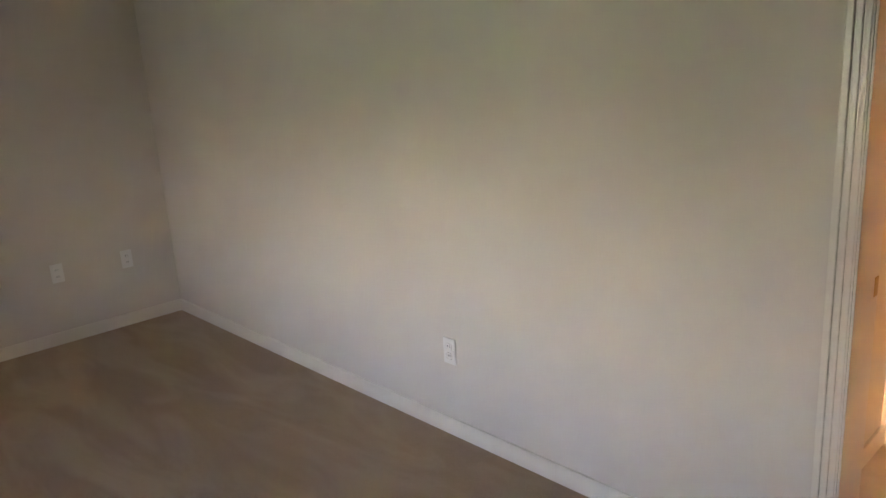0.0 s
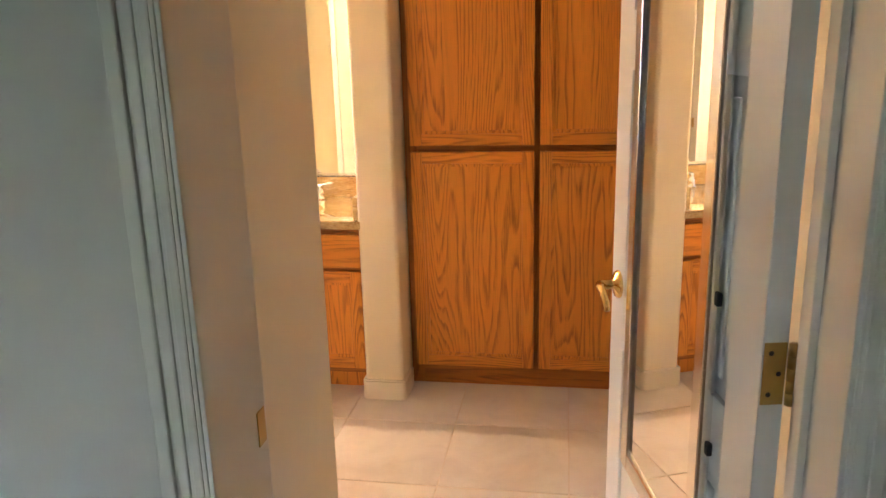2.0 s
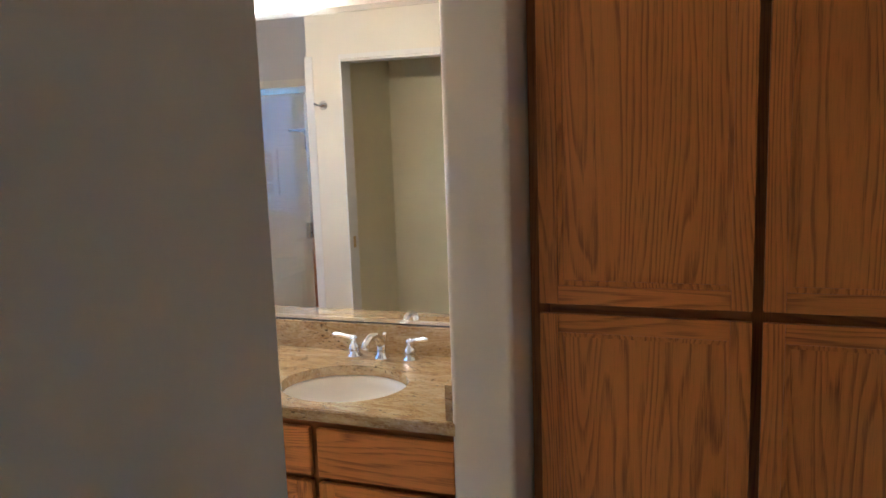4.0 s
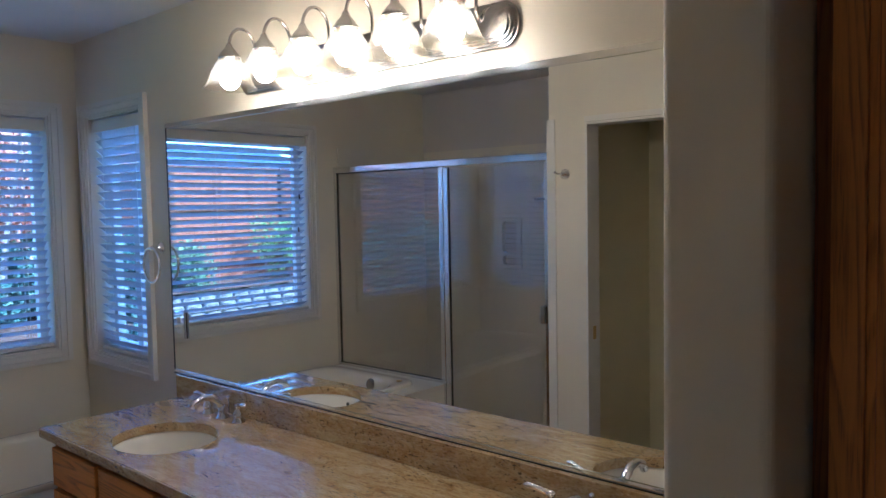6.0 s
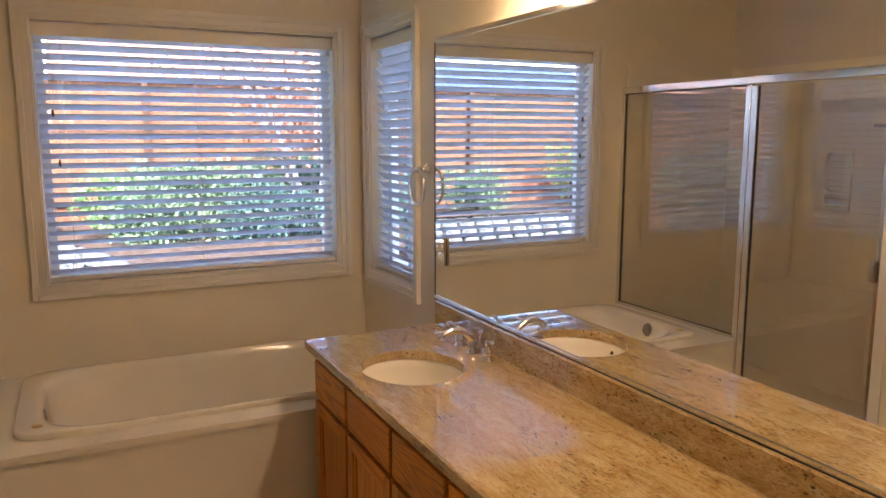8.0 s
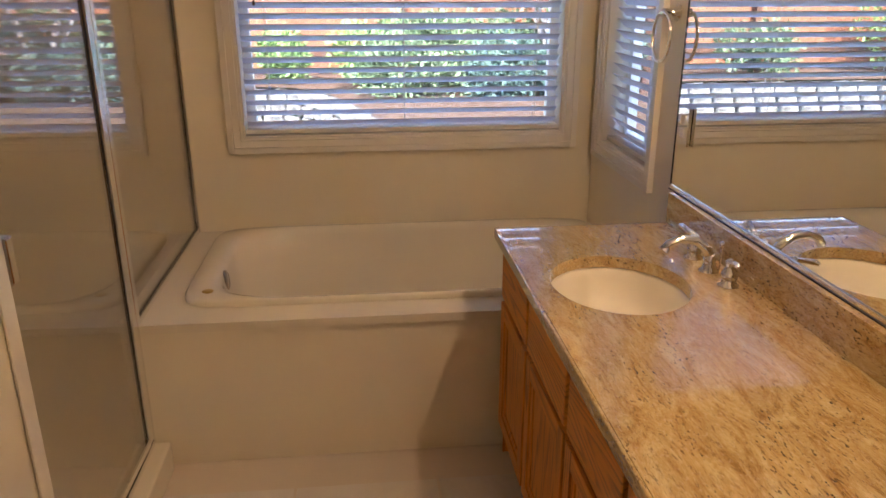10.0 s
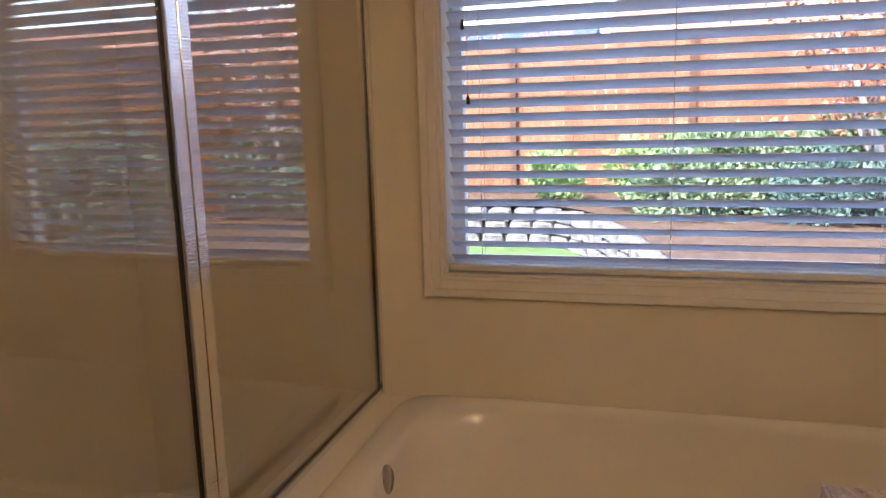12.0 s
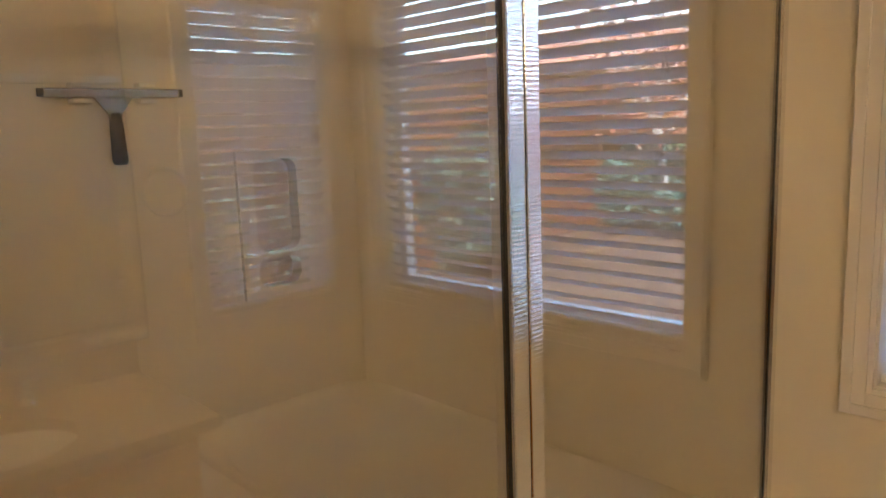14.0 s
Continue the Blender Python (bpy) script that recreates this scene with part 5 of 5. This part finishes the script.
def tree(x, y, z, h, seed, label, leafmat, nleaf):
    rnd = random.Random(seed)
    tr_ = tagged(empty("tree", x, y, z), label, "tree")
    tips = []
    bm = bmesh.new()
    for k in range(6):
        q = 2 * math.pi * k / 6 + rnd.uniform(-0.3, 0.3)
        p = Vector((x + 0.07 * math.cos(q), y + 0.07 * math.sin(q), z - 0.1))
        pts, rad = [p.copy()], [1.0]
        v = Vector((0.16 * math.cos(q), 0.16 * math.sin(q), 0.55))
        for i in range(7):
            v += Vector((rnd.uniform(-0.05, 0.05) + 0.02 * math.cos(q), rnd.uniform(-0.05, 0.05) + 0.02 * math.sin(q), 0))
            p = p + v * (h / 4.2)
            pts.append(p.copy())
            rad.append(1.0 - 0.12 * (i + 1))
            if i > 1:
                for _ in range(3):
                    d = Vector((rnd.uniform(-1, 1), rnd.uniform(-1, 1), rnd.uniform(0.1, 0.9))).normalized() * rnd.uniform(0.35, 0.8)
                    mid = p + d * 0.5 + Vector((0, 0, 0.06))
                    add_tube(bm, [p, mid, p + d], 0.013, 5, [1, 0.7, 0.3])
                    tips.append(p + d)
                    tips.append(mid)
        add_tube(bm, pts, 0.052, 8, rad)
    part("trunk", bm, BARK, tr_, "pale peeling trunks and limbs", True)

    def place(r_):
        c = r_.choice(tips)
        v = Vector((r_.gauss(0, 0.13), r_.gauss(0, 0.13), r_.gauss(0, 0.13)))
        return c + v, v.normalized() if v.length > 0 else Vector((0, 0, 1))

    mesh_part("crown", foliage(nleaf, place, 0.075, rnd), leafmat, tr_)
    return tr_


tree(-9.9, 5.9, 0.30, 2.8, 21, "multi-stemmed pale-barked tree with sparse reddish leaves", REDLEAF, 2600)
tree(-11.4, -4.7, 0.3, 3.4, 22, "small green-leaved tree near the fence", LEAF3, 3500)

# a neighbour's house beyond the fence
def house(x0, x1, y0, y1, eave, ridge, roofmat, label):
    nb = tagged(empty("neighbour_house", (x0 + x1) / 2, (y0 + y1) / 2, 0), label, "house")
    part("wall", boxes((x0 + 0.9, x1 - 0.7, y0 + 0.6, y1 - 0.6, -0.2, eave + 0.1)), STUCCO, nb)
    bm = bmesh.new()
    xm = (x0 + x1) / 2
    pr = [(x0, eave), (x0, eave - 0.12), (x1, eave - 0.12), (x1, eave), (xm, ridge)]
    a = [bm.verts.new((px, y0, pz)) for px, pz in pr]
    c = [bm.verts.new((px, y1, pz)) for px, pz in pr]
    bm.faces.new(a)
    bm.faces.new(list(reversed(c)))
    for k in range(5):
        bm.faces.new((a[k], a[(k + 1) % 5], c[(k + 1) % 5], c[k]))
    part("roof", bm, roofmat, nb)
    return nb


house(-26.0, -16.8, 2.6, 23.0, 2.3, 4.3, ROOFM, "pale stucco neighbouring house with a reddish tile roof beyond the fence")
house(-36.0, -25.0, -16.0, 1.6, 2.6, 4.6, BLUEROOF, "pale neighbouring house with a slate blue roof beyond the fence")
tree(-14.5, 5.8, 0.0, 2.5, 33, "green-leaved tree beyond the fence", LEAF, 3000)
tree(-15.4, 0.6, 0.0, 2.7, 31, "pink blossoming tree beyond the fence", PINK, 3000)

# ---- floor tiles, 18 inch ----
floor_ob = bpy.data.objects["floor"]
TW = 0.4575
bm = boxes((-TW / 2 + 0.0025, TW / 2 - 0.0025, -TW / 2 + 0.0025, TW / 2 - 0.0025, -0.013, 0.0), bevel=0.0015, seg=1)
tile_me = bpy.data.meshes.new("tile")
bm.to_mesh(tile_me)
bm.free()
tile_me.materials.append(TILE)
for i in range(-8, 3):
    for j in range(-3, 5):
        cx, cy = -0.120 + (i + 0.5) * TW, 2.63 + (j + 0.5) * TW * 1.008
        if cx < -2.99 + 0.1 or cx - TW / 2 > 0.95 or cy + TW / 2 < 1.75 or cy - TW / 2 > 4.4:
            continue
        ob = new("tile", tile_me)
        ob.parent = floor_ob
        ob.location = (cx, cy, 0.0)
